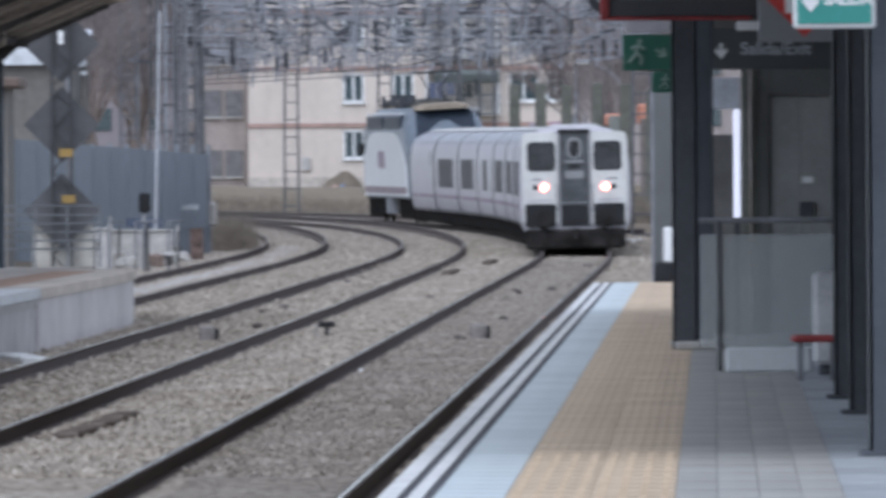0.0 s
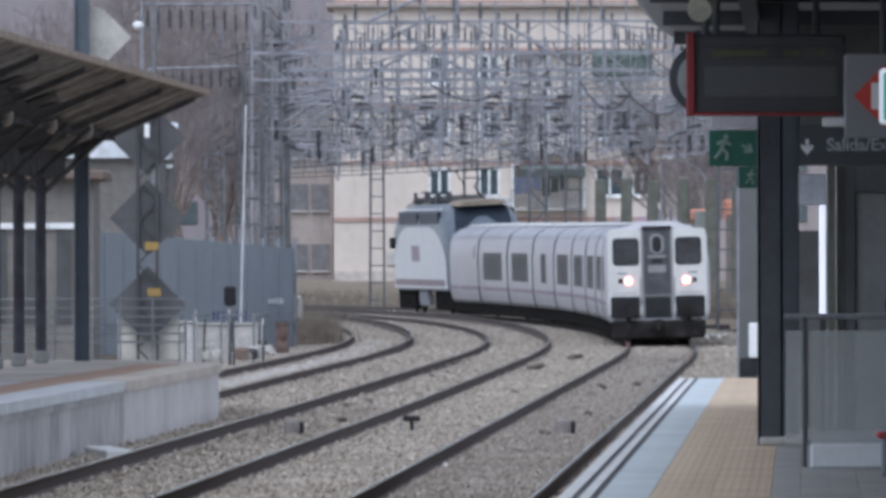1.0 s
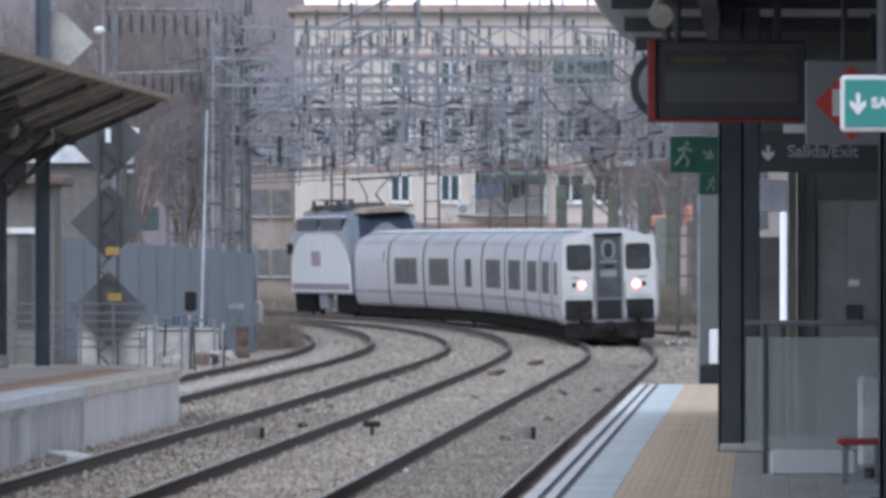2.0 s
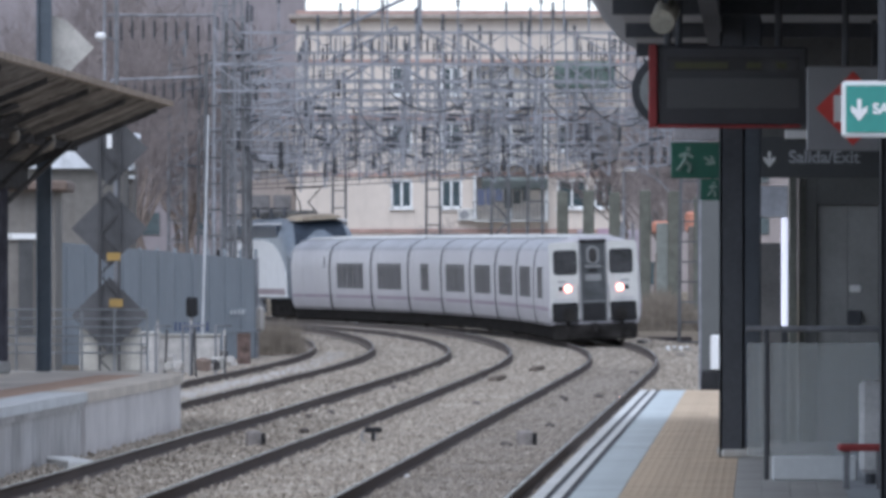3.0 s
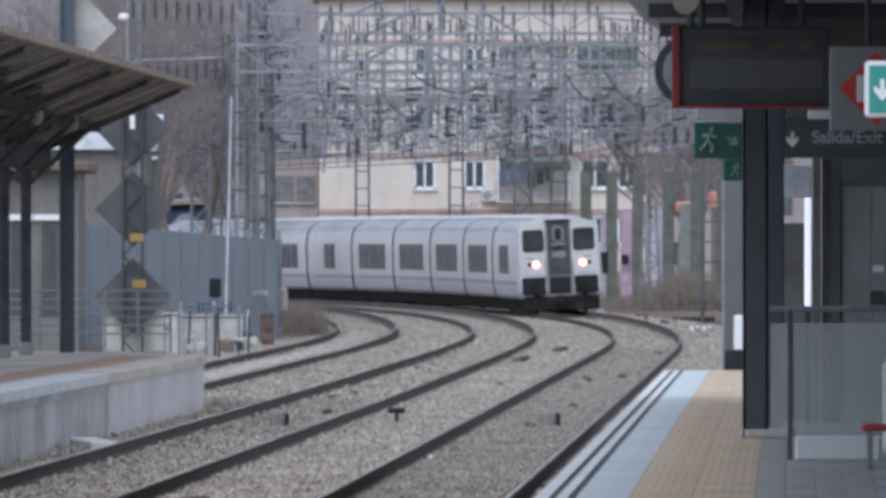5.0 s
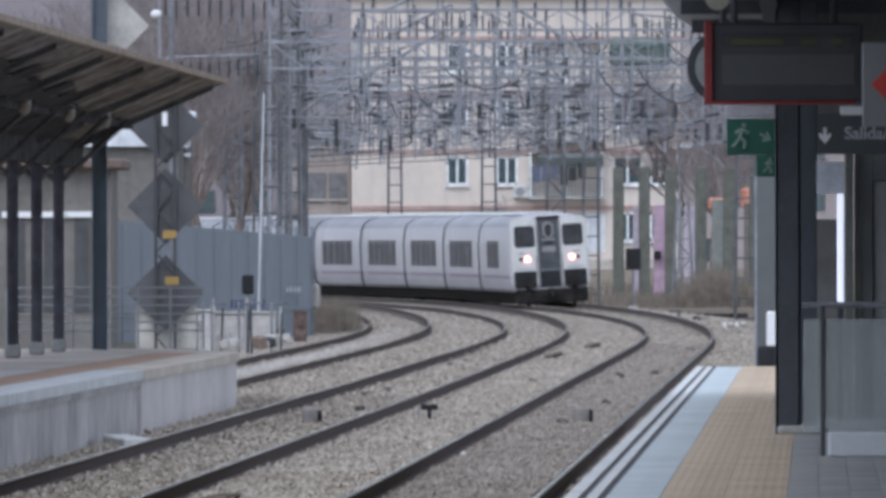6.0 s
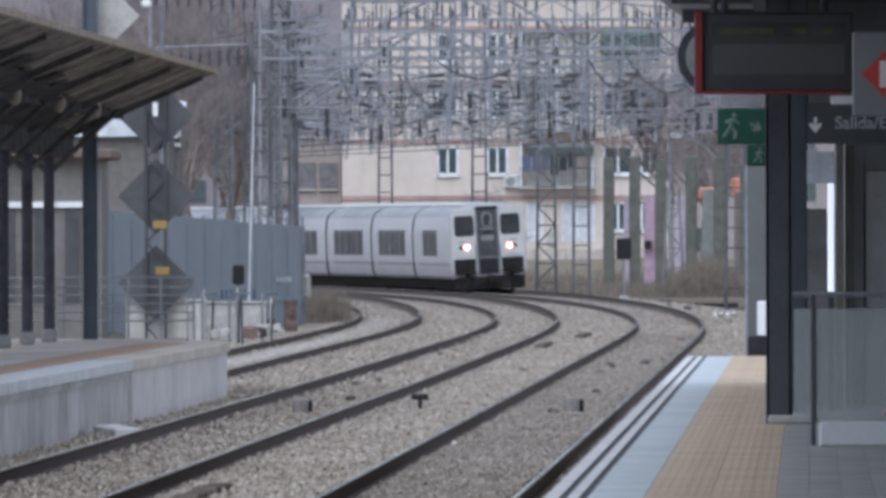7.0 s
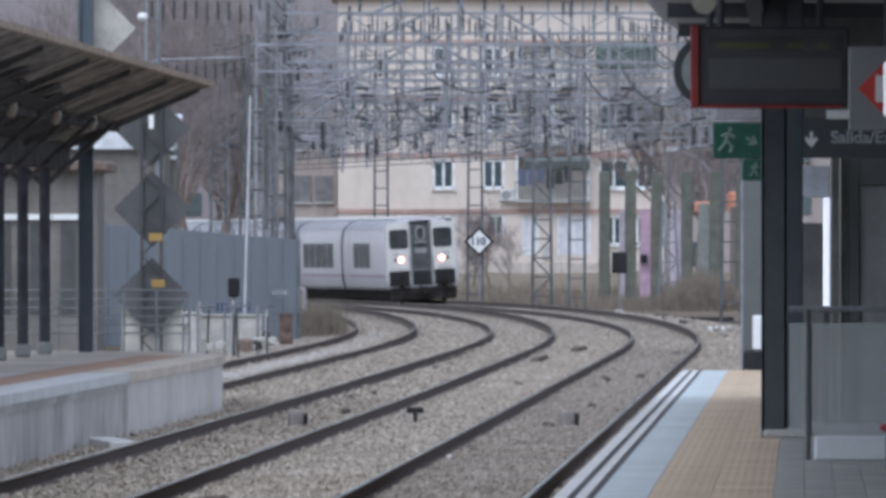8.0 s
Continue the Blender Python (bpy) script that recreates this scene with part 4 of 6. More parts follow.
def lift_and_rail():
    d = 112.0
    grey = mat("lift_door_steel", (0.26, 0.26, 0.26), 0.45, 0.3, var=0.08)
    olive = mat("olive_grey_frame", (0.14, 0.145, 0.125), 0.6)
    liftg = mat("charcoal_lift_frame", (0.115, 0.116, 0.114), 0.6, var=0.1, spec=0.2)
    L = thing("lift_shaft", label="dark steel and glass lift shaft with a grey door", category="lift")

    def panel(name, x0, x1, y0, y1, material, dd=d, th=0.1, label=""):
        X0, X1, Z0, Z1 = east(x0, dd), east(x1, dd), level(y1, dd), level(y0, dd)
        return Mesh().box((X0 + X1) / 2, dd + th / 2, (Z0 + max(Z1, Z0)) / 2, X1 - X0, th, abs(Z1 - Z0), bevel=0.008).obj(name, material, L, label)
    panel("header", 1521, 1630, 262, 328, liftg, d, 0.15)
    panel("upper_header", 1398, 1660, 30, 262, liftg, d + 0.2, 0.16)
    panel("frame_post", 1500, 1521, 262, 748, liftg, d, 0.16)
    panel("frame_post", 1630, 1660, 262, 748, liftg, d, 0.16)
    panel("side_frame", 1471, 1486, 275, 748, olive, d - 0.1, 0.12, "olive grey side frame")
    panel("side_frame", 1488, 1500, 275, 748, olive, d, 0.12)
    panel("door", 1521, 1575, 328, 746, grey, d + 0.06, 0.05, "brushed grey lift door")
    panel("door", 1576, 1630, 328, 746, grey, d + 0.05, 0.05, "brushed grey lift door")
    panel("door_plate", 1578, 1598, 470, 482, SIGNWHITE, d + 0.02, 0.03)
    panel("call_box", 1574, 1600, 515, 540, POST, d - 0.02, 0.06)
    panel("back_wall", 1500, 1900, 100, 748, grey, d + 2.2, 0.1)
    panel("side_wall", 1418, 1470, 395, 748, mat("dim_grey_wall", (0.17, 0.165, 0.16), 0.8), d + 1.0, 0.08)
    # pale panels behind the column
    p = thing("glass_screen", label="pale milky glass screen past the platform end", category="screen")
    milk = mat("milky_glass", (0.105, 0.108, 0.108), 0.3, var=0.06)
    Mesh().box(4.192, 165, (3.243 - 0.4) / 2, 0.305, 0.04, 3.243 + 0.4).obj("pane", milk, p)
    Mesh().box(4.032, 165, (3.243 - 0.4) / 2, 0.03, 0.06, 3.243 + 0.4).obj("frame", STEEL, p)
    # bright strip given its own glow, with no known lamp; the stand is added
    q = thing("lit_poster_case", label="narrow bright white strip with a glow of its own", category="light panel")
    Mesh().box(3.481, 111, (2.757 + 1.758) / 2, 0.056, 0.1, 2.757 - 1.758, bevel=0.01).obj("light_panel", mat("glowing_white_strip", (0.9, 0.9, 1.0), 0.4, emit=0.5, var=0.01), q)
    Mesh().box(3.396, 111.4, 2.903, 0.257, 0.05, 0.288, bevel=0.01).obj("upper_panel", mat("pale_blue_panel", (0.53, 0.55, 0.6), 0.5), q, "pale blue panel")
    Mesh().box(3.481, 111, 0.7 + (1.758 - 0.7) / 2, 0.05, 0.06, 1.758 - 0.7).obj("stand", POST, q)
    w = tagged(Mesh().box(4.212, 163.6, (1.419 + 0.950) / 2, 0.144, 0.15, 1.419 - 0.950, bevel=0.02).obj("marker_post", SIGNWHITE), "short white marker post at the platform end", "post")
    Mesh().box(4.159, 163.7, 0.798 - 0.3, 0.288, 0.3, 0.303 + 0.6, bevel=0.03).obj("dark_plinth", DARK, w, "dark plinth")
    # balustrade
    d2 = 92.0
    b = thing("glass_balustrade", label="steel balustrade with smoky glass panels", category="railing")
    glass = glass_mat("smoky_glass", (0.42, 0.44, 0.44), 0.3, 0.42)
    x0, x1 = 2.596, 3.638
    Mesh().tube((x0, d2, 1.835), (x1, d2, 1.835), 0.022, 10).obj("handrail", OLDSTEEL, b)
    for xx in (1431, 1636):
        X = east(xx, d2)
        Mesh().box(X, d2, 0.7 + (1.835 - 0.7) / 2, 0.035, 0.05, 1.835 - 0.7, bevel=0.006).obj("post", POST, b)
    for a, c in ((1397, 1428), (1434, 1634)):
        X0, X1 = east(a, d2), east(c, d2)
        Mesh().box((X0 + X1) / 2, d2, (1.729 + 0.879) / 2, X1 - X0, 0.012, 1.729 - 0.879).obj("glass_panel", glass, b, "smoky glass panel")
    pl = tagged(Mesh().box(3.097, 91.6, 0.7 + (0.885 - 0.7) / 2, 0.635, 0.2, 0.885 - 0.70, bevel=0.015).obj("low_plinth", mat("pale_painted_plinth", (0.5, 0.52, 0.53), 0.6, var=0.05)), "pale painted plinth below the balustrade", "plinth")
    bn = thing("litter_bin", (3.463, 90.0, 0.7), label="slim white metal litter bin", category="bin")
    Mesh().box(0, 0, 0.42, 0.175, 0.22, 0.68, bevel=0.03).obj("bin_body", mat("bin_paint", (0.46, 0.46, 0.46), 0.5, stain=0.2), bn)
    Mesh().tube((0, 0, 0), (0, 0, 0.1), 0.05, 10).obj("foot", POST, bn)
    bench = thing("platform_bench", (3.325, 88.0, 0.7), label="red metal platform bench", category="bench")
    Mesh().box(0, 0, 0.3, 0.366, 0.4, 0.05, bevel=0.015).obj("seat", mat("dull_red_metal", (0.28, 0.04, 0.04), 0.6), bench)
    for s in (-0.12, 0.12):
        Mesh().box(s, 0, 0.14, 0.04, 0.3, 0.28).obj("leg", OLDSTEEL, bench)


# wall out of view, added to cut the side light under the canopy
tagged(strip(5.5, 5.8, -25, 131, 0.6, 4.6).obj("wall_back", mat("unseen_wall_paint", (0.5, 0.48, 0.45), 0.85, var=0.1, stain=0.2)), "unseen plain wall, added to keep light out from under the canopy", "wall", kind="structure")
right_canopy()
platform_signs()
lift_and_rail()


# ---- island platform ----
def left_canopy():
    c = thing("island_canopy", label="old butterfly canopy with ribbed sheet roof on dark posts", category="canopy")
    sheet = mat("ribbed_roof_sheet", (0.34, 0.31, 0.275), 0.95, col2=(0.07, 0.065, 0.06), scale=0.8, stain=0.75, spec=0.0)
    iron = mat("dark_iron_paint", (0.06, 0.058, 0.07), 0.8, var=0.25, spec=0.1)
    # near-black tone for the canopy frame and for boards that paint in shade
    canopy_black = mat("dark_canopy_timber", (0.085, 0.082, 0.082), 0.95, var=0.3, spec=0.0)
    rust = mat("rusty_gutter", (0.31, 0.24, 0.18), 0.9, var=0.25, stain=0.3)
    for s in (1, -1):
        rings = []
        for k in range(int((196 - 110) / 0.5) + 1):
            d = 110 + k * 0.5
            dz = 0.05 if k % 2 else 0.0
            prof = [(-11.9, 3.95 + dz), (-11.9 + s * 2.4, 4.92 + dz), (-11.9 + s * 2.4, 4.97 + dz), (-11.9, 4.00 + dz)]
            rings.append([along(o, d, z) for o, z in prof])
        Mesh().loft(rings).obj("roof_sheet", sheet, c, "weathered ribbed roof sheet")
        Mesh().loft([[along(-11.9 + s * 2.4 + a, d, 4.97 + z) for a, z in ((-0.06, -0.05), (0.06, -0.05), (0.06, 0.035), (-0.06, 0.035))] for d in (110, 196.6)]).obj("gutter", rust, c, "rusty brown gutter")
        for k in range(9):
            d = 114.5 + k * 10.0
            Mesh().loft([[along(o, q, z) for o, z in ((-11.9, 3.8), (-11.9 + s * 2.3, 4.8), (-11.9 + s * 2.3, 4.88), (-11.9, 3.94))] for q in (d - 0.06, d + 0.06)]).obj("rafter", canopy_black, c, "dark tapered rafter")
        Mesh().loft([[along(-11.9 + s * 0.9 + a, d, 4.31 + z) for a, z in ((-0.05, -0.12), (0.05, -0.12), (0.05, 0.0), (-0.05, 0.0))] for d in (110, 196)]).obj("purlin", canopy_black, c)
    Mesh().loft([[along(-11.9 + a, d, z) for a, z in ((-0.15, 3.58), (0.15, 3.58), (0.15, 4.0), (-0.15, 4.0))] for d in (110, 196)]).obj("valley_beam", canopy_black, c, "dark valley beam")
    for d in (192.0, 186.6, 181, 175, 169, 163, 157):
        p = along(-11.9, d, 0.66)
        m = Mesh().tube(p, (p.x, p.y, 3.9), 0.088, 12)
        m.obj("post", iron, c, "round dark iron post")
        Mesh().box(p.x, p.y, 0.76, 0.24, 0.24, 0.2, bevel=0.03).obj("post_base", mat("dull_concrete_base", (0.27, 0.265, 0.26), 0.9, var=0.2), c, "grey concrete post base")
        for s in (1, -1):
            Mesh().tube((p.x, p.y, 3.3), (p.x + s * 1.1, p.y, 4.3), 0.04, 8).obj("brace", canopy_black, c)
    # dark boards added for the shade under the inner half of the sheets, ending raggedly
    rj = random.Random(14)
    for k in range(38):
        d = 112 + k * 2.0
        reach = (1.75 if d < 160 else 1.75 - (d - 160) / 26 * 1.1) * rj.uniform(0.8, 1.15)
        Mesh().loft([[along(-11.9 + o, q, 3.95 + o * 0.404 - g) for o, g in ((0.1, 0.03), (reach, 0.03), (reach, 0.055), (0.1, 0.055))] for q in (d, d + 1.96)]).obj("soffit_board", canopy_black, c, "dark board drawn in for the shade under the roof")
    amber = mat("yellowed_lamp_glass", (0.24, 0.205, 0.165), 0.5)
    for d in (187.4, 178.4, 168.4, 159.0):
        p = along(-10.9, d, 0)
        l = thing("platform_lamp", (p.x, p.y, 4.27), label="yellowed glass lamp hanging under the canopy", category="lamp", group="canopy lamps")
        Mesh().tube((0, 0, 0.1), (0, 0, 0.16), 0.05, 8).tube((0, 0, 0.12), (0, 0, 0.2), 0.02, 6).obj("stem", canopy_black, l)
        Mesh().loft([[Vector((r * math.cos(a), r * math.sin(a), z)) for a in (2 * math.pi * i / 14 for i in range(14))] for r, z in ((0.03, -0.15), (0.07, -0.11), (0.09, -0.02), (0.085, 0.06), (0.05, 0.11))]).obj("shade", amber, l, smooth=True)


MASTDARK = mat("dark_mast_paint", (0.05, 0.05, 0.053), 0.8, var=0.2)


def island_items():
    # end railing
    r = thing("platform_end_railing", label="grey tubular railing at the platform end", category="railing")
    d = 197.0
    x0, x1 = -7.25, -4.086
    railgrey = mat("pale_grey_rail_paint", (0.27, 0.28, 0.29), 0.6, var=0.15)
    for yy in (514, 530, 545, 560, 575, 590):
        z = level(yy, d)
        Mesh().tube((x0, d, z), (x1, d, z), 0.016, 8).obj("rail", railgrey, r)
    for k in range(7):
        X = x0 + (x1 - x0) * k / 6
        Mesh().tube((X, d, 0.66), (X, d, 1.659), 0.02, 8).obj("post", railgrey, r)
    # slim lighting mast behind the canopy
    lm = thing("lighting_mast", (east(280, 300), 300.0, -0.4), label="slim grey lighting mast with a small white lamp head", category="lamp mast")
    Mesh().tube((0, 0, 0), (0, 0, 10.5), 0.07, 8, 0.05).obj("pole", OLDSTEEL, lm)
    zl = level(30, 300) + 0.4
    Mesh().tube((0, 0, zl - 0.1), (-0.36, -0.1, zl), 0.03, 6).obj("arm", OLDSTEEL, lm)
    Mesh().box(-0.38, -0.1, zl, 0.26, 0.3, 0.2, bevel=0.06).obj("lamp_head", SIGNWHITE, lm, "small white lamp head")
    # tall mast beside the canopy, with a pale diamond board
    m = thing("steel_mast", (-5.722, 196.0, 0.66), label="tall blue-grey steel mast carrying a pale pointed board", category="mast")
    w = 0.217
    e = w / 2
    hp = [(-e - 0.015, -0.11), (-e + 0.015, -0.11), (-e + 0.015, -0.015), (e - 0.015, -0.015), (e - 0.015, -0.11), (e + 0.015, -0.11), (e + 0.015, 0.11), (e - 0.015, 0.11), (e - 0.015, 0.015), (-e + 0.015, 0.015), (-e + 0.015, 0.11), (-e - 0.015, 0.11)]
    Mesh().loft([[Vector((a, b, z)) for a, b in hp] for z in (0.0, 9.0)]).obj("mast_profile", mat("slate_blue_paint", (0.1, 0.118, 0.14), 0.7, var=0.1, spec=0.2), m)
    h = 0.634
    Mesh().loft([[Vector((0.163 + a * h, y, 5.854 - 0.66 + b * h)) for a, b in ((-0.12, -0.85), (0.3, -0.7), (1, 0), (0.3, 0.7), (-0.12, 0.85))] for y in (0.16, 0.19)]).obj("board", mat("pale_board", (0.42, 0.4, 0.37), 0.7, stain=0.2), m, "pale pointed board")
    # lattice mast with dark diamond boards
    q = thing("lattice_sign_mast", (-5.529, 232.0, 0.0), label="lattice mast with three dark diamond boards", category="mast")
    hw = 0.182
    top = 5.121
    for a in (-hw, hw):
        for b in (-hw, hw):
            Mesh().tube((a, b, -0.3), (a, b, top), 0.035, 4).obj("leg", MASTDARK, q)
    lat = Mesh()
    k = 0
    z = 0.2
    while z < top - 0.4:
        s = 1 if k % 2 else -1
        lat.tube((-hw * s, -hw, z), (hw * s, -hw, z + 0.4), 0.016, 4).tube((-hw * s, hw, z), (hw * s, hw, z + 0.4), 0.016, 4)
        z += 0.4
        k += 1
    tagged(lat.obj("lacing", MASTDARK, q), kind="stuff")
    dark = mat("dark_board_back", (0.075, 0.075, 0.08), 0.7, var=0.15, stain=0.2)
    for yc in (228, 370, 524):
        h = 0.729
        zc = level(yc, 232)
        Mesh().loft([[Vector((a * h, y, zc + b * h)) for a, b in ((-1, 0), (0, -1), (1, 0), (0, 1))] for y in (hw + 0.04, hw + 0.06)]).obj("board", dark, q, "dark back of a diamond board")
    yel = mat("ochre_plate", (0.28, 0.18, 0.05), 0.7, var=0.1)
    for xx, yy in ((276, 420), (280, 502)):
        Mesh().box((xx - 268) * 232 / 21650, -hw - 0.05, level(yy, 232), 0.257, 0.03, 0.150).obj("plate", yel, q, "ochre plate")
    Mesh().box(0, -hw - 0.05, 4.735, 0.096, 0.05, 0.257).obj("lamp", SIGNWHITE, q, "white lamp glass")
    Mesh().box(0, hw + 0.45, 0.888 - 0.1, 1.157, 0.5, 0.857, bevel=0.03).obj("base_block", mat("pale_base_block", (0.42, 0.4, 0.36), 0.8, stain=0.2), q, "pale base block")
    # back wall of the station house
    hs = thing("station_house", label="beige rendered station house with pale lintels", category="house")
    dim = mat("dim_window_recess", (0.06, 0.06, 0.062), 0.5, var=0.2)
    bz = mat("aged_beige_wall", (0.17, 0.158, 0.145), 0.9, var=0.15, scale=0.5, stain=0.45)
    X0, X1, D = -12.511, -8.198, 290.0
    Mesh().box((X0 + X1) / 2, D + 3, 1.9, X1 - X0, 6, 4.6).obj("wall", bz, hs)
    for xx in (5, 66, 120):
        Mesh().box(east(xx, D), D - 0.02, 1.9, 0.34, 0.08, 2.2).obj("window", dim, hs, "dark window")
        Mesh().box(east(xx, D), D - 0.05, 3.1, 0.7, 0.12, 0.14).obj("lintel", SIGNWHITE, hs)
    Mesh().box((X0 + X1) / 2, D + 3, 4.3, X1 - X0 + 0.6, 6.8, 0.25, bevel=0.05).obj("roof", mat("dark_roof_tile", (0.16, 0.12, 0.1), 0.9), hs)
    a = thing("shed", label="low shed with a pale curved roof", category="shed")
    rings = []
    for y in (330.0, 338.0):
        rings.append([Vector((-8.825 + 1.4 * math.cos(radians(q)), y, 5.049 + 0.55 * math.sin(radians(q)))) for q in range(0, 181, 15)])
    Mesh().loft(rings).obj("roof", mat("pale_roof_sheet", (0.62, 0.64, 0.67), 0.5), a, "pale curved sheet roof")
    Mesh().box(-8.825, 334, 5.049 / 2, 2.6, 7.6, 5.049).obj("wall", bz, a)
    # long low roof with a row of pale corbels under its eaves
    n = thing("goods_shed", label="low goods shed with a pale roof and a row of corbels", category="shed")
    e0, e1, D2 = east(168, 340), east(316, 340), 340.0
    zr = level(244, D2)
    Mesh().loft([[Vector((x, D2 + q, zr + (e1 - x) * 0.14 + z)) for q, z in ((-0.5, -0.1), (-0.5, 0.06), (5.0, 0.7), (5.0, 0.5))] for x in (e0, e1)]).obj("roof", mat("pale_roof_sheet", (0.62, 0.64, 0.67), 0.5), n, "pale sheet roof")
    Mesh().box((e0 + e1) / 2, D2 + 2.2, zr / 2 - 0.15, e1 - e0 - 0.2, 4.2, zr - 0.1).obj("wall", bz, n)
    for k in range(13):
        x = e0 + 0.1 + k * (e1 - e0 - 0.2) / 12
        Mesh().box(x, D2 - 0.08, zr - 0.24 + (e1 - x) * 0.1, 0.09, 0.3, 0.22, bevel=0.02).obj("corbel", WINWHITE, n, "pale corbel")
    Mesh().box((e0 + e1) / 2, D2 + 0.02, zr - 0.55, e1 - e0 - 0.1, 0.16, 0.1).obj("string_course", WINWHITE, n)
    for k in range(5):
        x = e0 + 0.25 + k * 0.44
        Mesh().box(x, D2 + 0.07, zr - 1.2, 0.2, 0.1, 0.9).obj("window", dim, n, "dark window")


left_canopy()
island_items()


# ---- beyond the island platform ----
def blue_wall():
    w = thing("sheet_metal_fence", label="blue-grey ribbed sheet metal fence", category="fence")
    a, b = Vector((-9.201, 300.0)), Vector((-4.095, 345.0))
    n = 26
    for k in range(n):
        p, q = a.lerp(b, k / n), a.lerp(b, (k + 0.996) / n)
        za = 3.05 - 0.44 * k / n
        dv = (q - p).normalized()
        nv = Vector((dv.y, -dv.x)) * 0.04
        rib = []
        for i in range(9):
            c = p.lerp(q, i / 8) + nv * (0.6 if i % 2 else 0)
            rib.append(c)
        pts = rib + [p.lerp(q, i / 8) - nv for i in range(8, -1, -1)]
        Mesh().loft([[Vector((c.x, c.y, z)) for c in pts] for z in (-0.4, za)]).obj("panel", BLUEWALL, w)
    for k in range(0, n + 1, 2):
        p = a.lerp(b, k / n)
        Mesh().box(p.x, p.y - 0.06, 1.25, 0.09, 0.09, 3.3).obj("post", BLUEWALL, w)
    c = a.lerp(b, 0.88)
    for k in range(4):
        Mesh().box(c.x + k * 0.11, c.y - 0.5, level(518, c.y), 0.07, 0.02, 0.13).obj("lettering_bar", mat("pale_fence_lettering", (0.5, 0.52, 0.53), 0.7), w)
    Mesh().box(c.x + 0.16, c.y - 0.46, level(518, c.y), 0.55, 0.06, 0.22).obj("sign_plate", BLUEWALL, w)
    Mesh().box((a.x + b.x) / 2, (a.y + b.y) / 2 - 0.12, 0.62, 0.06, (b - a).length, 0.09, pose(0, 0, 0, 0, 0, -math.degrees(math.atan2(b.x - a.x, b.y - a.y))).to_3x3()).obj("rail", BLUEWALL, w)
    e = b
    Mesh().box(e.x + 0.02, e.y - 0.1, 1.1, 0.12, 0.3, 3.1).obj("end_post", STEEL, w, "pale end post")


def clutter():
    pale = mat("pale_cabinet_paint", (0.46, 0.44, 0.42), 0.8, var=0.2, stain=0.7)
    bank = Mesh()
    rows = []
    for k in range(40):
        d = 200 + k * 3.6
        row = []
        for j in range(9):
            f = j / 8
            o = -27 + f * 14.2
            z = -0.35 + 0.55 * (1 - f) ** 0.7 * min(1, k / 8) + 0.08 * noise.noise(Vector((d * 0.4, o * 0.7, 0)))
            row.append(along(o, d, z))
        rows.append(row)
    bank.loft(rows, closed=False)
    tagged(bank.obj("bank", EARTH), "low bank of brown earth beside the line", "bank", kind="structure")
    for xx, yy, ww, hh, d in ((332, 556, 46, 75, 290.0), (382, 560, 52, 70, 296.0), (440, 560, 46, 60, 300.0), (318, 580, 34, 60, 288.0)):
        c = thing("trackside_cabinet", (east(xx, d), d, 0.0), label="weathered pale trackside equipment cabinet", category="cabinet", group="trackside cabinets")
        W, top = ww * d / 21650, level(yy, d)
        Mesh().box(0, 0.25, top / 2 - 0.1, W, 0.5, top + 0.2, bevel=0.03).obj("body", pale, c)
        Mesh().box(0, 0.25, top + 0.02, W + 0.08, 0.6, 0.05, bevel=0.015).obj("lid", CONCRETE, c)
        for s in (-0.5, 0.5):
            Mesh().box(s * W * 0.48, -0.008, top / 2, W * 0.44, 0.02, top * 0.8).obj("door", pale, c)
    # short dwarf signal with black back
    for xx, y0, y1, foot, ww, d in ((414, 492, 526, 620, 21, 305.0), (1096, 446, 484, 548, 27, 452.0)):
        s = thing("signal", (east(xx, d), d, 0), label="small black trackside signal on a thin post", category="signal", group="trackside signals")
        zt, zb, zf = level(y0, d), level(y1, d), level(foot, d) - 0.3
        W = ww * d / 21650
        Mesh().box(0, 0, (zt + zb) / 2, W, 0.12, zt - zb, bevel=0.04).obj("head", DARK, s)
        Mesh().tube((0, 0.05, zf), (0, 0.05, zb + 0.1), 0.035, 8).obj("post", OLDSTEEL, s)
        Mesh().box(0, 0.05, zf + 0.15, 0.3, 0.3, 0.3, bevel=0.03).obj("base", CONCRETE, s)
    # thin white leaning pole
    p = tagged(Mesh().tube((-4.989, 306, -0.2), (-4.820, 306, 6.175), 0.035, 10, 0.025).obj("white_pole", mat("white_pole_paint", (0.52, 0.53, 0.55), 0.5)), "slim white leaning pole", "pole")
    # brick pier and blue crates
    tagged(Mesh().box(-4.135, 322, 0.133, 0.357, 0.35, 1.041, bevel=0.02).obj("brick_pier", mat("rusty_red_pier", (0.14, 0.098, 0.085), 0.95, var=0.35, scale=6)), "short rust-red brick pier by the fence", "pier")
    for k in range(8):
        d = 309.0
        tagged(Mesh().box(-5.695 + k * 0.114, d, 0.876, 0.071, 0.1, 0.228).obj("blue_stake", mat("blue_paint", (0.055, 0.075, 0.14), 0.7)), "short blue painted stake", "stake", "blue stakes")
    # odds and ends lying along the bank
    rj = random.Random(21)
    for k in range(34):
        d = rj.uniform(278, 312)
        X = east(rj.uniform(300, 490), d)
        a = rj.uniform(0.09, 0.22)
        tone = (pale, CONCRETE, mat("dark_scrap", (0.06, 0.055, 0.055), 0.9), mat("rusty_scrap", (0.2, 0.15, 0.125), 0.9, var=0.2))[k % 4]
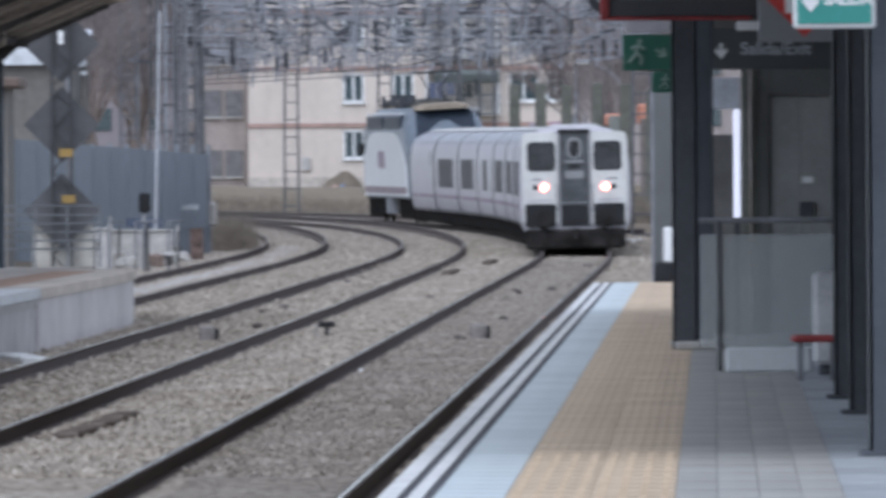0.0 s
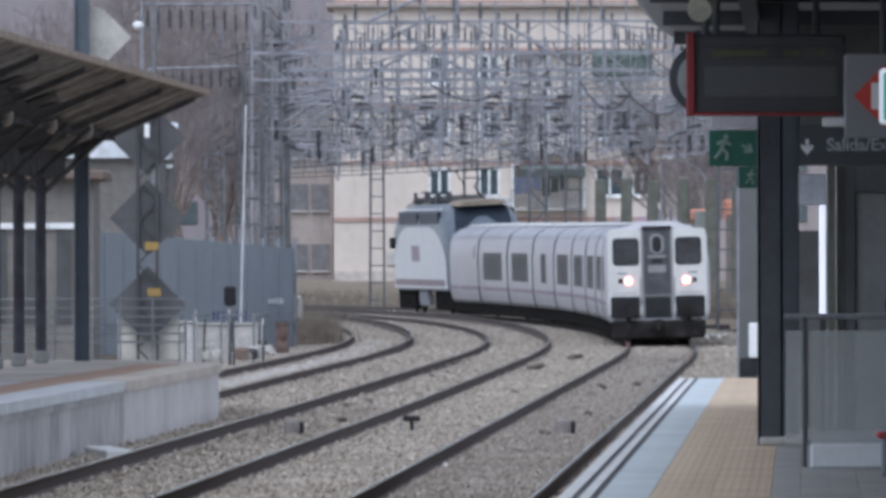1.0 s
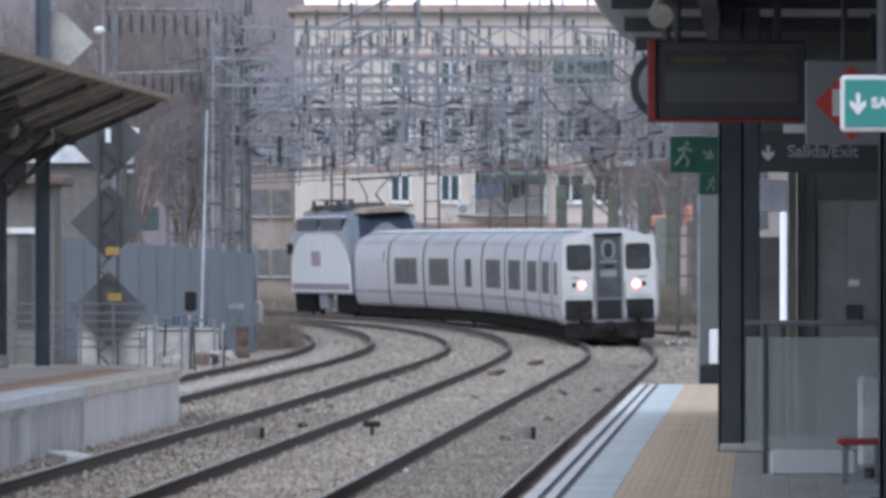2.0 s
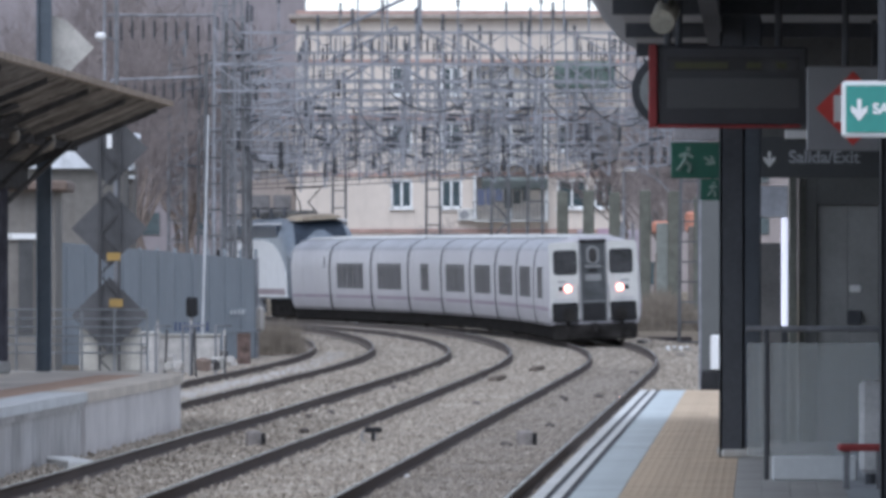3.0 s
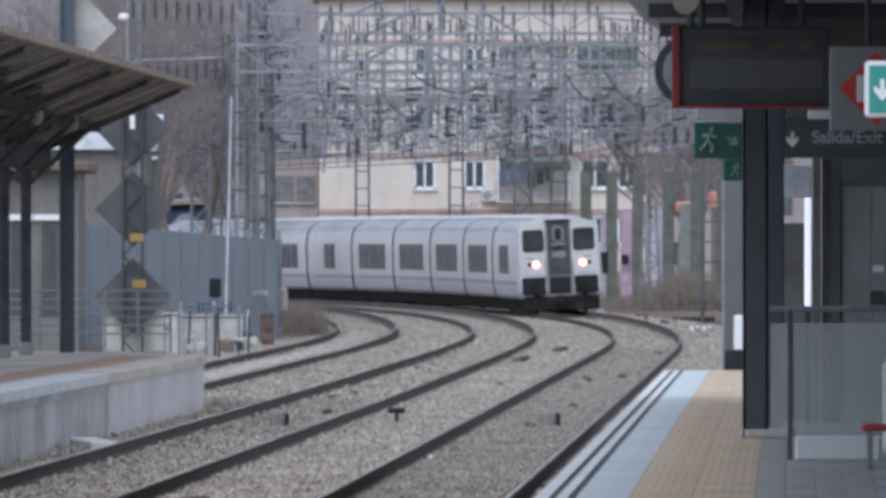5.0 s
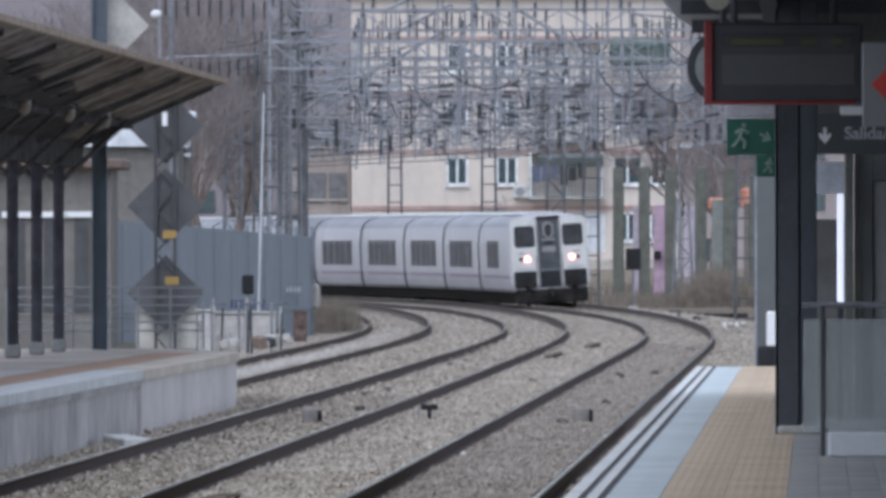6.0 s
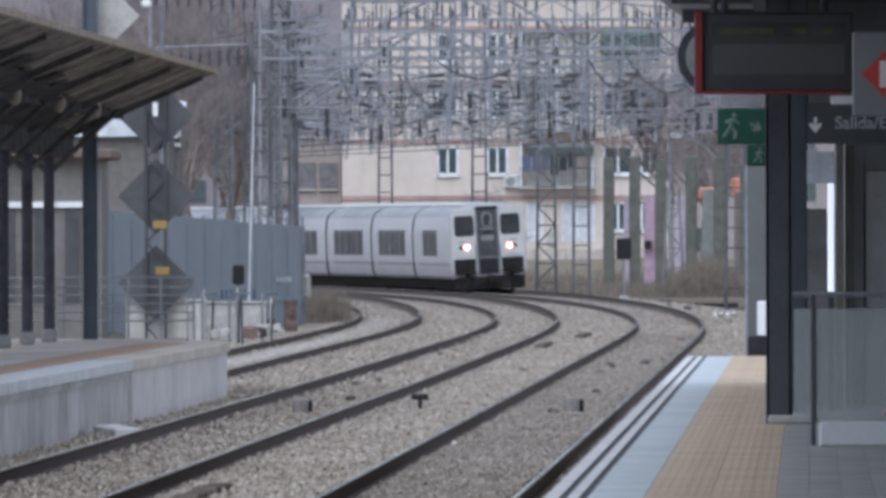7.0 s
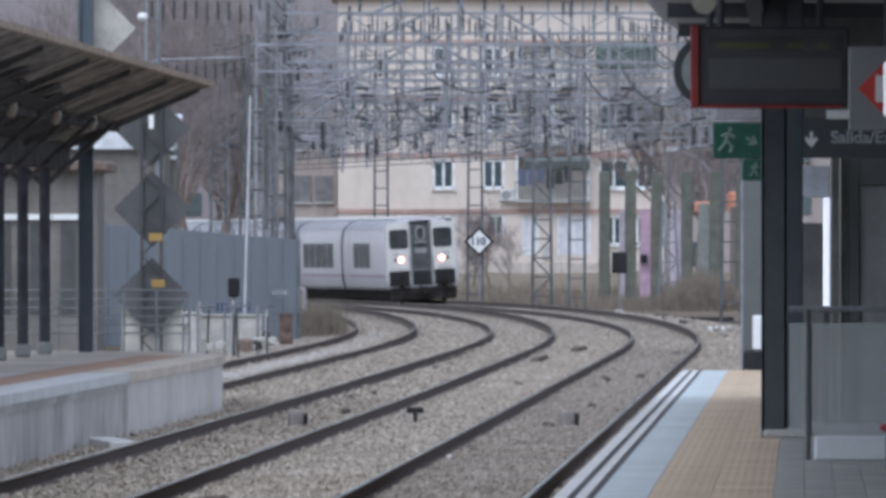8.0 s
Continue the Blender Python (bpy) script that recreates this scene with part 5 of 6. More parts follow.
        tagged(Mesh().box(X, d, 0.02 + a * 0.6, a, a * 1.6, a * rj.uniform(0.7, 1.5), pose(0, 0, 0, rj.uniform(-12, 12), rj.uniform(-12, 12), rj.uniform(0, 90)).to_3x3(), bevel=0.02).obj("scrap_block", tone), "weathered block of trackside scrap on the bank", "scrap", "trackside scrap")
    for k in range(9):
        d = rj.uniform(280, 300)
        X = east(rj.uniform(296, 480), d)
        tagged(Mesh().tube((X, d, -0.3), (X + rj.uniform(-0.06, 0.06), d, rj.uniform(0.7, 1.15)), 0.028, 8).obj("marker_stake", pale if k % 3 == 0 else MASTDARK), "thin upright marker stake beside the line", "stake", "marker stakes")
    # handrail frames
    for k, (xx, d) in enumerate(((350, 284), (398, 284), (456, 286), (412, 287))):
        X = east(xx, d)
        tagged(Mesh().tube((X, d, -0.3), (X, d, 1.0), 0.03, 8).tube((X, d, 1.0), (X + 0.35, d + 1, 1.0), 0.025, 8).obj("bent_rail", OLDSTEEL), "thin bent steel guard rail", "railing", "guard rails")
    # pale bush of litter by the end of the fence
    tagged(Mesh().box(-3.918, 341, 0.949, 0.22, 0.3, 0.75, bevel=0.1).obj("pale_sack", pale), "pale sack leaning at the fence end", "sack")
    # boxes between the rails
    for xx, yy in ((523, 743), (1003, 742)):
        s = (yy + 14 - 447) / 2.43
        d = 21650 / s
        X = (xx - 784) / s
        b = thing("track_box", (X, d, -0.17), label="small grey junction box between the rails", category="junction box", group="track boxes")
        Mesh().box(0, 0, 0.11, 0.22, 0.3, 0.24, bevel=0.03).obj("body", mat("grimy_box_paint", (0.22, 0.2, 0.19), 0.9, var=0.25, scale=6), b)
        Mesh().box(0.14, 0.0, 0.1, 0.06, 0.2, 0.2, bevel=0.02).obj("hinge", DARK, b, "black side plate")
    s = (750 - 447) / 2.43
    m = thing("track_magnet", ((735 - 784) / s, 21650 / s, -0.17), label="dark round trackside device with a ring", category="track device")
    Mesh().tube((0, 0, 0), (0, 0, 0.2), 0.03, 8).tube((-0.12, 0, 0.19), (0.12, 0, 0.19), 0.04, 8).obj("stem", DARK, m)
    rr = Mesh()
    for i in range(12):
        a, b = radians(i * 30), radians(i * 30 + 30)
        rr.tube((-0.07 + 0.1 * math.cos(a), 0, 0.1 + 0.1 * math.sin(a)), (-0.07 + 0.1 * math.cos(b), 0, 0.1 + 0.1 * math.sin(b)), 0.014, 5)
    rr.obj("ring", OLDSTEEL, m)
    tagged(Mesh().box((795 - 784) / 150, 21650 / 150, -0.15, 0.06, 0.08, 0.05, bevel=0.015).obj("white_litter", SIGNWHITE), "scrap of white litter on the ballast", "litter")
    for xx, yy in ((690, 537), (1275, 567)):
        s = (yy + 4 - 447) / 2.1
        for i in range(4):
            d = 21650 / s
            tagged(Mesh().tube((((xx - 18 + i * 11) - 784) / s, d, -0.25), (((xx - 18 + i * 11) - 784) / s, d, 0.0 + rise(d)), 0.075, 10, 0.05).obj("white_peg", SIGNWHITE), "short white concrete peg", "peg", "white pegs")
    for xx, yy, L in ((955, 640, 1.0), (1025, 622, 1.1)):
        s = (yy - 447) / 2.42
        d = 21650 / s
        tagged(Mesh().box((xx - 784) / s, d, -0.1, 0.2, L * 6, 0.1, pose(0, 0, 0, 0, 0, -2.5).to_3x3(), bevel=0.03).obj("old_sleeper", mat("rotten_timber", (0.155, 0.13, 0.112), 0.9, var=0.3, spec=0.0)), "old timber sleeper lying on the ballast", "sleeper", "old sleepers")


def baulks():
    """Old timber baulks left lying between the two main tracks."""
    rj = random.Random(9)
    wood = mat("rotten_timber", (0.155, 0.13, 0.112), 0.9, var=0.3, spec=0.0)
    for k in range(3):
        p = along(-5.76 + rj.uniform(-0.06, 0.06), 110.6 + k * 3.45, -0.135)
        ob = Mesh().box(0, 0, 0, 0.24, 3.4, 0.08, bevel=0.02).obj("timber_baulk", wood)
        ob.matrix_world = pose(*p, rj.uniform(-0.5, 0.5), 0, -1.7 + rj.uniform(-1, 1))
        tagged(ob, "old brown timber baulk lying on the ballast", "timber", "old timber baulks")


blue_wall()
clutter()
baulks()


# ---- overhead line ----
def lattice_mast(bm_parent, x, y, z0, z1, w0, w1, name="leg", r=0.068, pitch=0.7, braced=True, metal=None):
    """Four corner angles with flat rungs and diagonals."""
    g = Mesh()
    for a in (-1, 1):
        for b in (-1, 1):
            g.tube((x + a * w0 / 2, y + b * w0 / 2, z0), (x + a * w1 / 2, y + b * w1 / 2, z1), r, 4)
    n = max(2, int((z1 - z0) / pitch))
    for k in range(n):
        f, f2 = k / n, (k + 1) / n
        za, zb = z0 + (z1 - z0) * f, z0 + (z1 - z0) * f2
        wa, wb = (w0 + (w1 - w0) * f) / 2, (w0 + (w1 - w0) * f2) / 2
        s = 1 if k % 2 else -1
        for b in (-1, 1):
            g.tube((x - wa, y + b * wa, za), (x + wa, y + b * wa, za), r * 0.55, 4)
            if braced:
                g.tube((x - s * wa, y + b * wa, za), (x + s * wb, y + b * wb, zb), r * 0.5, 4)
    return g.obj(name, metal or (OLDSTEEL if braced else MASTSTEEL), bm_parent)


def insulator(m, p, q, r=0.075):
    p, q = Vector(p), Vector(q)
    for i in range(5):
        a, b = p.lerp(q, i / 5), p.lerp(q, (i + 0.6) / 5)
        m.tube(a, b, r, 6, r * 0.6)
    m.tube(p, q, r * 0.4, 5)


def portal(run, o0, o1, zb, depth, rng, legs=(True, True), h_top=None, w=0.55):
    t = thing("catenary_portal", label="steel lattice portal carrying the overhead line", category="catenary portal", group="catenary portals")
    (a, _), (b, _) = on_line(run, o0), on_line(run, o1)
    base = a.z
    for on, p in zip(legs, (a, b)):
        if on:
            lattice_mast(t, p.x, p.y, base - 0.4, base + (h_top or zb + depth + 0.3), w * 1.1, w * 0.85, braced=False)
    g = Mesh()
    n = max(6, int((b - a).length / 0.95))
    for dz in (0, depth):
        for dy in (-0.28, 0.28):
            g.tube((a.x, a.y + dy, base + zb + dz), (b.x, b.y + dy, base + zb + dz), 0.05, 4)
    for k in range(n):
        p, q = a.lerp(b, k / n), a.lerp(b, (k + 1) / n)
        z0, z1 = (zb, zb + depth) if k % 2 else (zb + depth, zb)
        for dy in (-0.28, 0.28):
            g.tube((p.x, p.y + dy, base + z0), (q.x, q.y + dy, base + z1), 0.022, 4)
        g.tube((p.x, p.y - 0.28, base + zb), (p.x, p.y - 0.28, base + zb + depth), 0.016, 4)
    g.obj("beam", STEEL, t, "galvanised lattice beam")
    for off in (0.0, -3.65, -7.5):
        if not (o0 < off < o1):
            continue
        c, th = on_line(run, off)
        for s in (-1.25, 1.45):
            d = Mesh()
            x = c.x + s
            d.tube((x, c.y, base + zb), (x, c.y, base + 5.3), 0.034, 6)
            d.tube((x, c.y, base + 6.1), (c.x + s * 0.15, c.y, base + 5.75), 0.022, 5)
            d.tube((x, c.y, base + 6.9), (c.x + s * 0.1, c.y, base + 6.75), 0.022, 5)
            d.tube((x, c.y, base + 5.3), (c.x + s * 0.1, c.y, base + 6.6), 0.02, 5)
            arm = d.obj("drop_arm", STEEL, t, "hanging registration arm")
            for z0, z1 in ((6.06, 5.96), (6.88, 6.85)):
                ins = Mesh()
                insulator(ins, (x - s * 0.12, c.y, base + z0), (x - s * 0.42, c.y, base + z1))
                ins.obj("insulator", INSUL, arm, "dark ribbed insulator")
    span = (b - a).length
    # fine hangers, cross-span wires and jumper loops below the beam
    for m in (STEEL, MASTSTEEL):
        hang = Mesh()
        for k in range(int(span / 1.3)):
            p = a.lerp(b, (k + rng.uniform(0.05, 0.95)) * 1.3 / span)
            z1 = zb + rng.choice((0.0, 0.0, depth))
            z0 = rng.uniform(5.7, zb - 0.2)
            hang.tube((p.x, p.y + 0.1, base + z0), (p.x, p.y + 0.1, base + z1), rng.choice((0.01, 0.014, 0.018)), 4)
        tagged(hang.obj("hanger_wire", m, t), "thin steel hangers", kind="stuff")
    for zc, dip in ((6.95, 0.35), (6.0, 0.15)):
        pts = [a.lerp(b, k / 16) + Vector((0, -0.1, zc - dip * (1 - (k / 8 - 1) ** 2))) for k in range(17)]
        Mesh().cable(pts, 0.018).obj("cross_span_wire", STEEL, t, "sagging cross-span wire")
    for k in range(3):
        f, w_, dp = rng.uniform(0.02, 0.8), rng.uniform(0.9, 2.2), rng.uniform(0.4, 1.1)
        pts = [a.lerp(b, min(1.0, f + u * w_ / span)) + Vector((0, -0.2, zb - dp * (1 - (2 * u - 1) ** 2) - 0.35 * u)) for u in (i / 10 for i in range(11))]
        Mesh().cable(pts, 0.024).obj("jumper", WIRE, t, "dark sagging jumper cable")
    # a raking strut above the beam
    f = rng.uniform(0.05, 0.75)
    p, q = a.lerp(b, f), a.lerp(b, f + 2.6 / span)
    zs = (0.0, rng.uniform(0.9, 1.6))
    if rng.random() < 0.5:
        zs = zs[::-1]
    Mesh().tube((p.x, p.y, base + zb + depth + zs[0]), (q.x, q.y, base + zb + depth + zs[1]), 0.055, 6).tube((p.x, p.y, base + zb), (p.x, p.y, base + zb + depth + zs[0]), 0.04, 5).tube((q.x, q.y, base + zb), (q.x, q.y, base + zb + depth + zs[1]), 0.04, 5).obj("raking_strut", STEEL, t)
    for k in range(int(span / 0.85)):
        p = a.lerp(b, (k + rng.uniform(0.2, 0.8)) * 0.85 / span)
        d, ins = Mesh(), Mesh()
        up = rng.random() < 0.55
        if up:
            h = rng.uniform(0.7, 1.9)
            d.tube((p.x, p.y, base + zb + depth), (p.x, p.y, base + zb + depth + h), 0.03, 5)
            insulator(ins, (p.x, p.y, base + zb + depth + h), (p.x, p.y, base + zb + depth + h + 0.45), 0.08)
        else:
            h = rng.uniform(0.5, 1.6)
            d.tube((p.x, p.y, base + zb), (p.x, p.y, base + zb - h), 0.025, 5)
            insulator(ins, (p.x, p.y, base + zb - h), (p.x, p.y, base + zb - h - 0.5), 0.085)
        d.obj("stub", STEEL, t)
        ins.obj("insulator", INSUL, t, "dark ribbed insulator")
    return t


WIRE = mat("dull_copper_wire", (0.1, 0.1, 0.108), 0.95, spec=0.0)


def overhead():
    rng = random.Random(11)
    portal(245, -11.4, 3.5, 7.35, 0.75, rng)
    portal(262, -11.1, 4.0, 8.7, 0.6, rng, (True, False))
    portal(274, -11.0, 4.5, 7.2, 0.8, rng)
    portal(302, -10.6, 5.6, 7.3, 0.8, rng)
    portal(314, -10.4, 4.4, 7.2, 0.7, rng, (True, False))
    portal(338, -10.4, 3.6, 8.9, 0.6, rng, (True, False))
    portal(354, -10.4, 2.95, 7.5, 0.9, rng, h_top=10.4)
    portal(386.5, -10.4, 3.1, 7.6, 0.9, rng, h_top=10.2)
    portal(411, -10.4, 3.1, 7.6, 0.9, rng, h_top=10.4)
    # single masts with cantilevers on the outer side of the bend
    for run, o, h in ((366, 3.0, 10.5), (330, 6.2, 9.5), (345, -11.0, 10.8), (300, -10.9, 10.5), (262, -11.4, 11.5), (284, -11.2, 11.5)):
        p, _ = on_line(run, o)
        t = thing("catenary_mast", label="weathered lattice mast of the overhead line", category="catenary mast", group="catenary masts")
        lattice_mast(t, p.x, p.y, p.z - 0.4, p.z + h, 0.74, 0.55, braced=o < 0 or run > 360, r=0.05 if o < 0 else 0.075, metal=None if o < 0 else MASTSTEEL)
        s = -1 if o > 0 else 1
        g = Mesh()
        for z0, z1, ln in ((7.0, 7.4, 2.6), (5.9, 5.7, 2.3), (8.6, 8.9, 1.6)):
            g.tube((p.x, p.y, p.z + z0), (p.x + s * ln, p.y, p.z + z1), 0.04, 6)
            ins = Mesh()
            insulator(ins, (p.x + s * 0.35, p.y, p.z + z0), (p.x + s * 0.8, p.y, p.z + z0 + (z1 - z0) * 0.3), 0.09)
            ins.obj("insulator", INSUL, t, "dark ribbed insulator")
        g.tube((p.x, p.y, p.z + 5.9), (p.x + s * 2.2, p.y, p.z + 7.3), 0.035, 6)
        g.obj("cantilever", STEEL, t)
    # feeder rows: dark strings of insulators hung under a slanting conductor
    for (r0, o0, z0), (r1, o1, z1), n in (((352, -1.6, 11.0), (352, 1.4, 9.4), 13), ((300, -8.6, 9.9), (300, -5.2, 9.9), 12), ((322, 1.6, 10.2), (322, 4.6, 9.9), 11), ((386.5, -8.5, 9.3), (386.5, -4.5, 9.2), 12), ((271, -15.1, 11.6), (271, -11.4, 11.3), 13), ((256, -14.8, 9.7), (256, -11.6, 9.7), 10), ((284, -15.0, 8.2), (284, -12.0, 8.3), 10)):
        t = thing("feeder_row", label="row of dark insulator strings under a feeder conductor", category="feeder insulators", group="feeder rows")
        p, q = on_line(r0, o0, z0)[0], on_line(r1, o1, z1)[0]
        drop = 13.0 if o0 < -9 else 3.2
        Mesh().tube(p, q, 0.04, 5).tube(p, (p.x, p.y, p.z - drop), 0.04, 5).tube(q, (q.x, q.y, q.z - drop), 0.04, 5).obj("conductor", STEEL, t)
        for k in range(n):
            c = p.lerp(q, (k + 0.5) / n)
            ln = rng.uniform(0.6, 1.3)
            ins = Mesh().tube(c, c + Vector((0, 0, -ln)), 0.018, 4)
            insulator(ins, c + Vector((0, 0, -ln * 0.25)), c + Vector((0, 0, -ln * 0.25 - 0.5)), 0.06)
            ins.obj("insulator", INSUL, t, "dark ribbed insulator")
    # wires
    for off, zs in ((0.0, (5.45, 6.9)), (-3.65, (5.45, 6.9)), (-7.5, (5.45, 6.9)), (-10.9, (8.9, 9.4)), (3.6, (8.6, 9.3)), (-5.6, (9.2,)), (-1.8, (8.9,))):
        t = thing("overhead_wire", label="dark overhead line wires with droppers", category="overhead wire", group="overhead wires")
        for z in zs:
            pts = []
            for k in range(0, 96):
                run = 245 + k * 2.2
                p, _ = on_line(run, off + 0.05 * math.sin(run * 0.05))
                p.z += z - (0.06 if z > 6 else 0.0) * (0.5 - 0.5 * math.cos(run * 2 * math.pi / 27.0))
                pts.append(p)
            g = Mesh().cable(pts, 0.017)
            g.obj("wire", WIRE, t)
        if len(zs) == 2 and zs[0] < 6:
            for k in range(0, 62):
                g = Mesh()
                run = 245 + k * 3.2
                p, _ = on_line(run, off + 0.05 * math.sin(run * 0.05))
                sag = 0.06 * (0.5 - 0.5 * math.cos(run * 2 * math.pi / 27.0))
                g.tube((p.x, p.y, p.z + 5.45), (p.x, p.y, p.z + 6.9 - sag), 0.012, 4)
                g.obj("dropper", WIRE, t)


overhead()


# ---- outer side of the bend: sign, lamp, barrier ----
def outer_side():
    s = thing("speed_sign", (1.407, 476.0, 0.2), label="white diamond speed board with dark rim on a post", category="sign")
    zc, h = 2.678 - 0.2, 0.58
    for r, y, m, nm in ((h, 0.0, DARK, "rim"), (h * 0.78, -0.02, SIGNWHITE, "face")):
        Mesh().loft([[Vector((a * r, y + e, zc + b * r)) for a, b in ((-1, 0), (0, -1), (1, 0), (0, 1))] for e in (0.0, 0.03)]).obj(nm, m, s)
    sign_text("110", 0.4, (-0.345, -0.045, zc), mat("sign_blue_grey", (0.03, 0.04, 0.075), 0.6), s)
    Mesh().tube((0, 0.06, -0.4), (0, 0.06, zc), 0.04, 8).obj("post", OLDSTEEL, s)
    # street lamp
    D = 560.0
    l = thing("street_lamp", (10.191, D, 0.3), label="grey street lamp with a white head", category="street lamp")
    zt = 6.890 - 0.3
    Mesh().tube((0, 0, 0), (0, 0, zt), 0.09, 8, 0.06).obj("pole", STEEL, l)
    Mesh().tube((0, 0, zt), (0.35, -0.2, zt + 0.08), 0.04, 6).obj("arm", STEEL, l)
    Mesh().box(0.3, -0.2, zt + 0.08, 0.569, 0.3, 0.2, bevel=0.06).obj("head", mat("lamp_white", (0.8, 0.82, 0.82), 0.3), l, "white lamp head")
    last = None
    g = Mesh()
    for i in range(9):
        a = radians(90 - i * 9)
        q = Vector((2.4 * math.cos(a), 0.2, zt - 2.0 + 2.1 * math.sin(a)))
        if last is not None:
            g.tube(last, q, 0.04, 6)
        last = q
    g.obj("curved_arm", STEEL, l)
    # green barrier posts with panels
    green = mat("grey_green_barrier_paint", (0.135, 0.138, 0.12), 0.85, var=0.15, stain=0.35, spec=0.1)
    D = 530.0
    b = thing("noise_barrier", label="grey-green barrier of tall posts with low panels", category="barrier")
    for xx, yt in ((1070, 320), (1116, 318), (1162, 322), (1216, 318), (1266, 320), (1312, 330)):
        X = east(xx, D)
        zt = level(yt, D)
        Mesh().box(X, D, zt / 2, 0.490, 0.35, zt + 0.8, bevel=0.04).obj("post", green, b)
    pink = mat("faded_pink_wall", (0.44, 0.31, 0.39), 0.85, var=0.15, stain=0.3)
    lav = mat("pale_lavender_wall", (0.42, 0.37, 0.42), 0.85, var=0.15, stain=0.3)
    sage = mat("pale_sage_panel", (0.2, 0.215, 0.2), 0.8, var=0.12, stain=0.25)
    brown = mat("brown_stone_panel", (0.2, 0.175, 0.16), 0.9, col2=(0.11, 0.1, 0.095), scale=2.5, bump=0.5, bscale=5)
    for x0, x1, y0, m in ((1096, 1110, 384, lav), (1132, 1158, 382, pink), (1186, 1214, 384, lav), (1236, 1267, 372, sage), (1292, 1304, 378, brown), (1321, 1340, 384, brown)):
        X0, X1, zt = east(x0, D), east(x1, D), level(y0, D)
        Mesh().box((X0 + X1) / 2, D + 0.1, zt / 2, X1 - X0, 0.15, zt + 0.6, bevel=0.02).obj("panel", m, b)
    Mesh().box(east(1139, D), D - 0.15, level(458, D), 0.32, 0.2, 0.36, bevel=0.04).obj("switch_box", DARK, b, "black box on the wall")
    # dark kerb of old sleepers where the bend leaves the platform side
    kd = 434.0
    for k in range(6):
        x0 = east(1112, kd) + k * 0.63
        ks = Mesh().box(x0 + 0.31, kd + 0.25 * k, -0.17, 0.62, 0.28, 0.26, bevel=0.03).obj("kerb_sleeper", mat("tarred_timber", (0.045, 0.04, 0.042), 0.9, var=0.3, spec=0.0))
        tagged(ks, "dark tarred sleeper laid as a kerb beside the bend", "sleeper", "kerb sleepers")
    rk = random.Random(17)
    for k in range(14):
        d = rk.uniform(150, 300)
        p = along(rk.choice((rk.uniform(-5.9, -4.6), rk.uniform(-7.6, -6.4), rk.uniform(-4.0, -2.8))), d, -0.12)
        r = rk.uniform(0.035, 0.085)
        tagged(Mesh().box(p.x, p.y, p.z, r * 1.7, r * 2.4, r, pose(0, 0, 0, rk.uniform(-15, 15), rk.uniform(-15, 15), rk.uniform(0, 90)).to_3x3(), bevel=r * 0.3).obj("stone", mat("dark_slag", (0.14, 0.124, 0.118), 0.95, var=0.3, spec=0.0)), "dark lump of slag lying on the ballast", "stone", "lumps of slag")
    for k in range(22):
        d = rk.uniform(300, 425)
        X = on_line(d - 100, rk.uniform(1.7, 3.6))[0].x
        r = rk.uniform(0.06, 0.16)
        tagged(Mesh().box(X, d, rise(d) - 0.14 + r * 0.3, r * 1.6, r * 2.0, r, pose(0, 0, 0, rk.uniform(-15, 15), rk.uniform(-15, 15), rk.uniform(0, 90)).to_3x3(), bevel=r * 0.3).obj("stone", (SLEEPER, CONCRETE, MASTDARK)[k % 3]), "rough stone lying on the ballast shoulder", "stone", "loose stones")
    for xx, yy, ww, hh in ((1246, 368, 34, 22), (1300, 358, 26, 36)):
        X, Z = east(xx, 545), level(yy, 545)
        tagged(Mesh().box(X, 545, Z, ww * 545 / 21650, 1.0, hh * 545 / 21650, bevel=0.1).tube((X, 545, Z), (X, 545, 0), 0.1, 6).obj("orange_tarpaulin", mat("faded_orange_cloth", (0.5, 0.22, 0.15), 0.85, var=0.2)), "faded orange tarpaulin on a post", "tarpaulin", "orange tarpaulins")
    # heap of rubble below the house
    heap = thing("rubble_heap", (east(762, 600), 600.0, 0.2), label="heap of pale rubble and earth below the house wall", category="rubble")
    rg = random.Random(31)
    rows = []
    for j in range(9):
        f = j / 8 * math.pi
        rows.append([Vector((-1.6 + 3.2 * i / 10, -1.5 + j * 0.375, 1.5 * math.sin(math.pi * i / 10) ** 0.8 * math.sin(f) * (1 + 0.3 * rg.uniform(-1, 1)))) for i in range(11)])
    Mesh().loft(rows, closed=False).obj("earth_mound", EARTH, heap, "brown earth")
    tones = (CONCRETE, BANDRED, WINWHITE, mat("blue_plastic_scrap", (0.16, 0.24, 0.38), 0.6), CONCRETE)
    for k in range(34):
        q = rg.uniform(-1.3, 1.3)
        r = rg.uniform(0.08, 0.22)
        Mesh().box(q, -0.9 + 0.5 * rg.random(), 0.1 + 1.25 * max(0.0, 1 - abs(q) / 1.5) * rg.uniform(0.3, 1.0), r * 1.7, r * 1.5, r, pose(0, 0, 0, rg.uniform(-40, 40), rg.uniform(-40, 40), rg.uniform(0, 90)).to_3x3(), bevel=r * 0.2).obj("rubble_stone", tones[k % 5 if k % 9 else 3], heap)
    # ladder-like pylon
    t = thing("catenary_mast", label="leaning lattice pylon behind the barrier", category="catenary mast", group="catenary masts")
    lattice_mast(t, 9.515, 515, 0.2, 4.330, 0.9, 0.45)
    # low wall under the house and dry grass bank
    m = Mesh()
    rows = []
    for k in range(46):
        x = -30 + k * 1.4
        row = []
        for j in range(6):
            y = 522 + 14 * j + (0 if j else max(0.0, -x * 0.9))
            z = rise(y) - 0.4 + 0.28 * j + 0.12 * noise.noise(Vector((x * 0.5, y * 0.2, 3)))
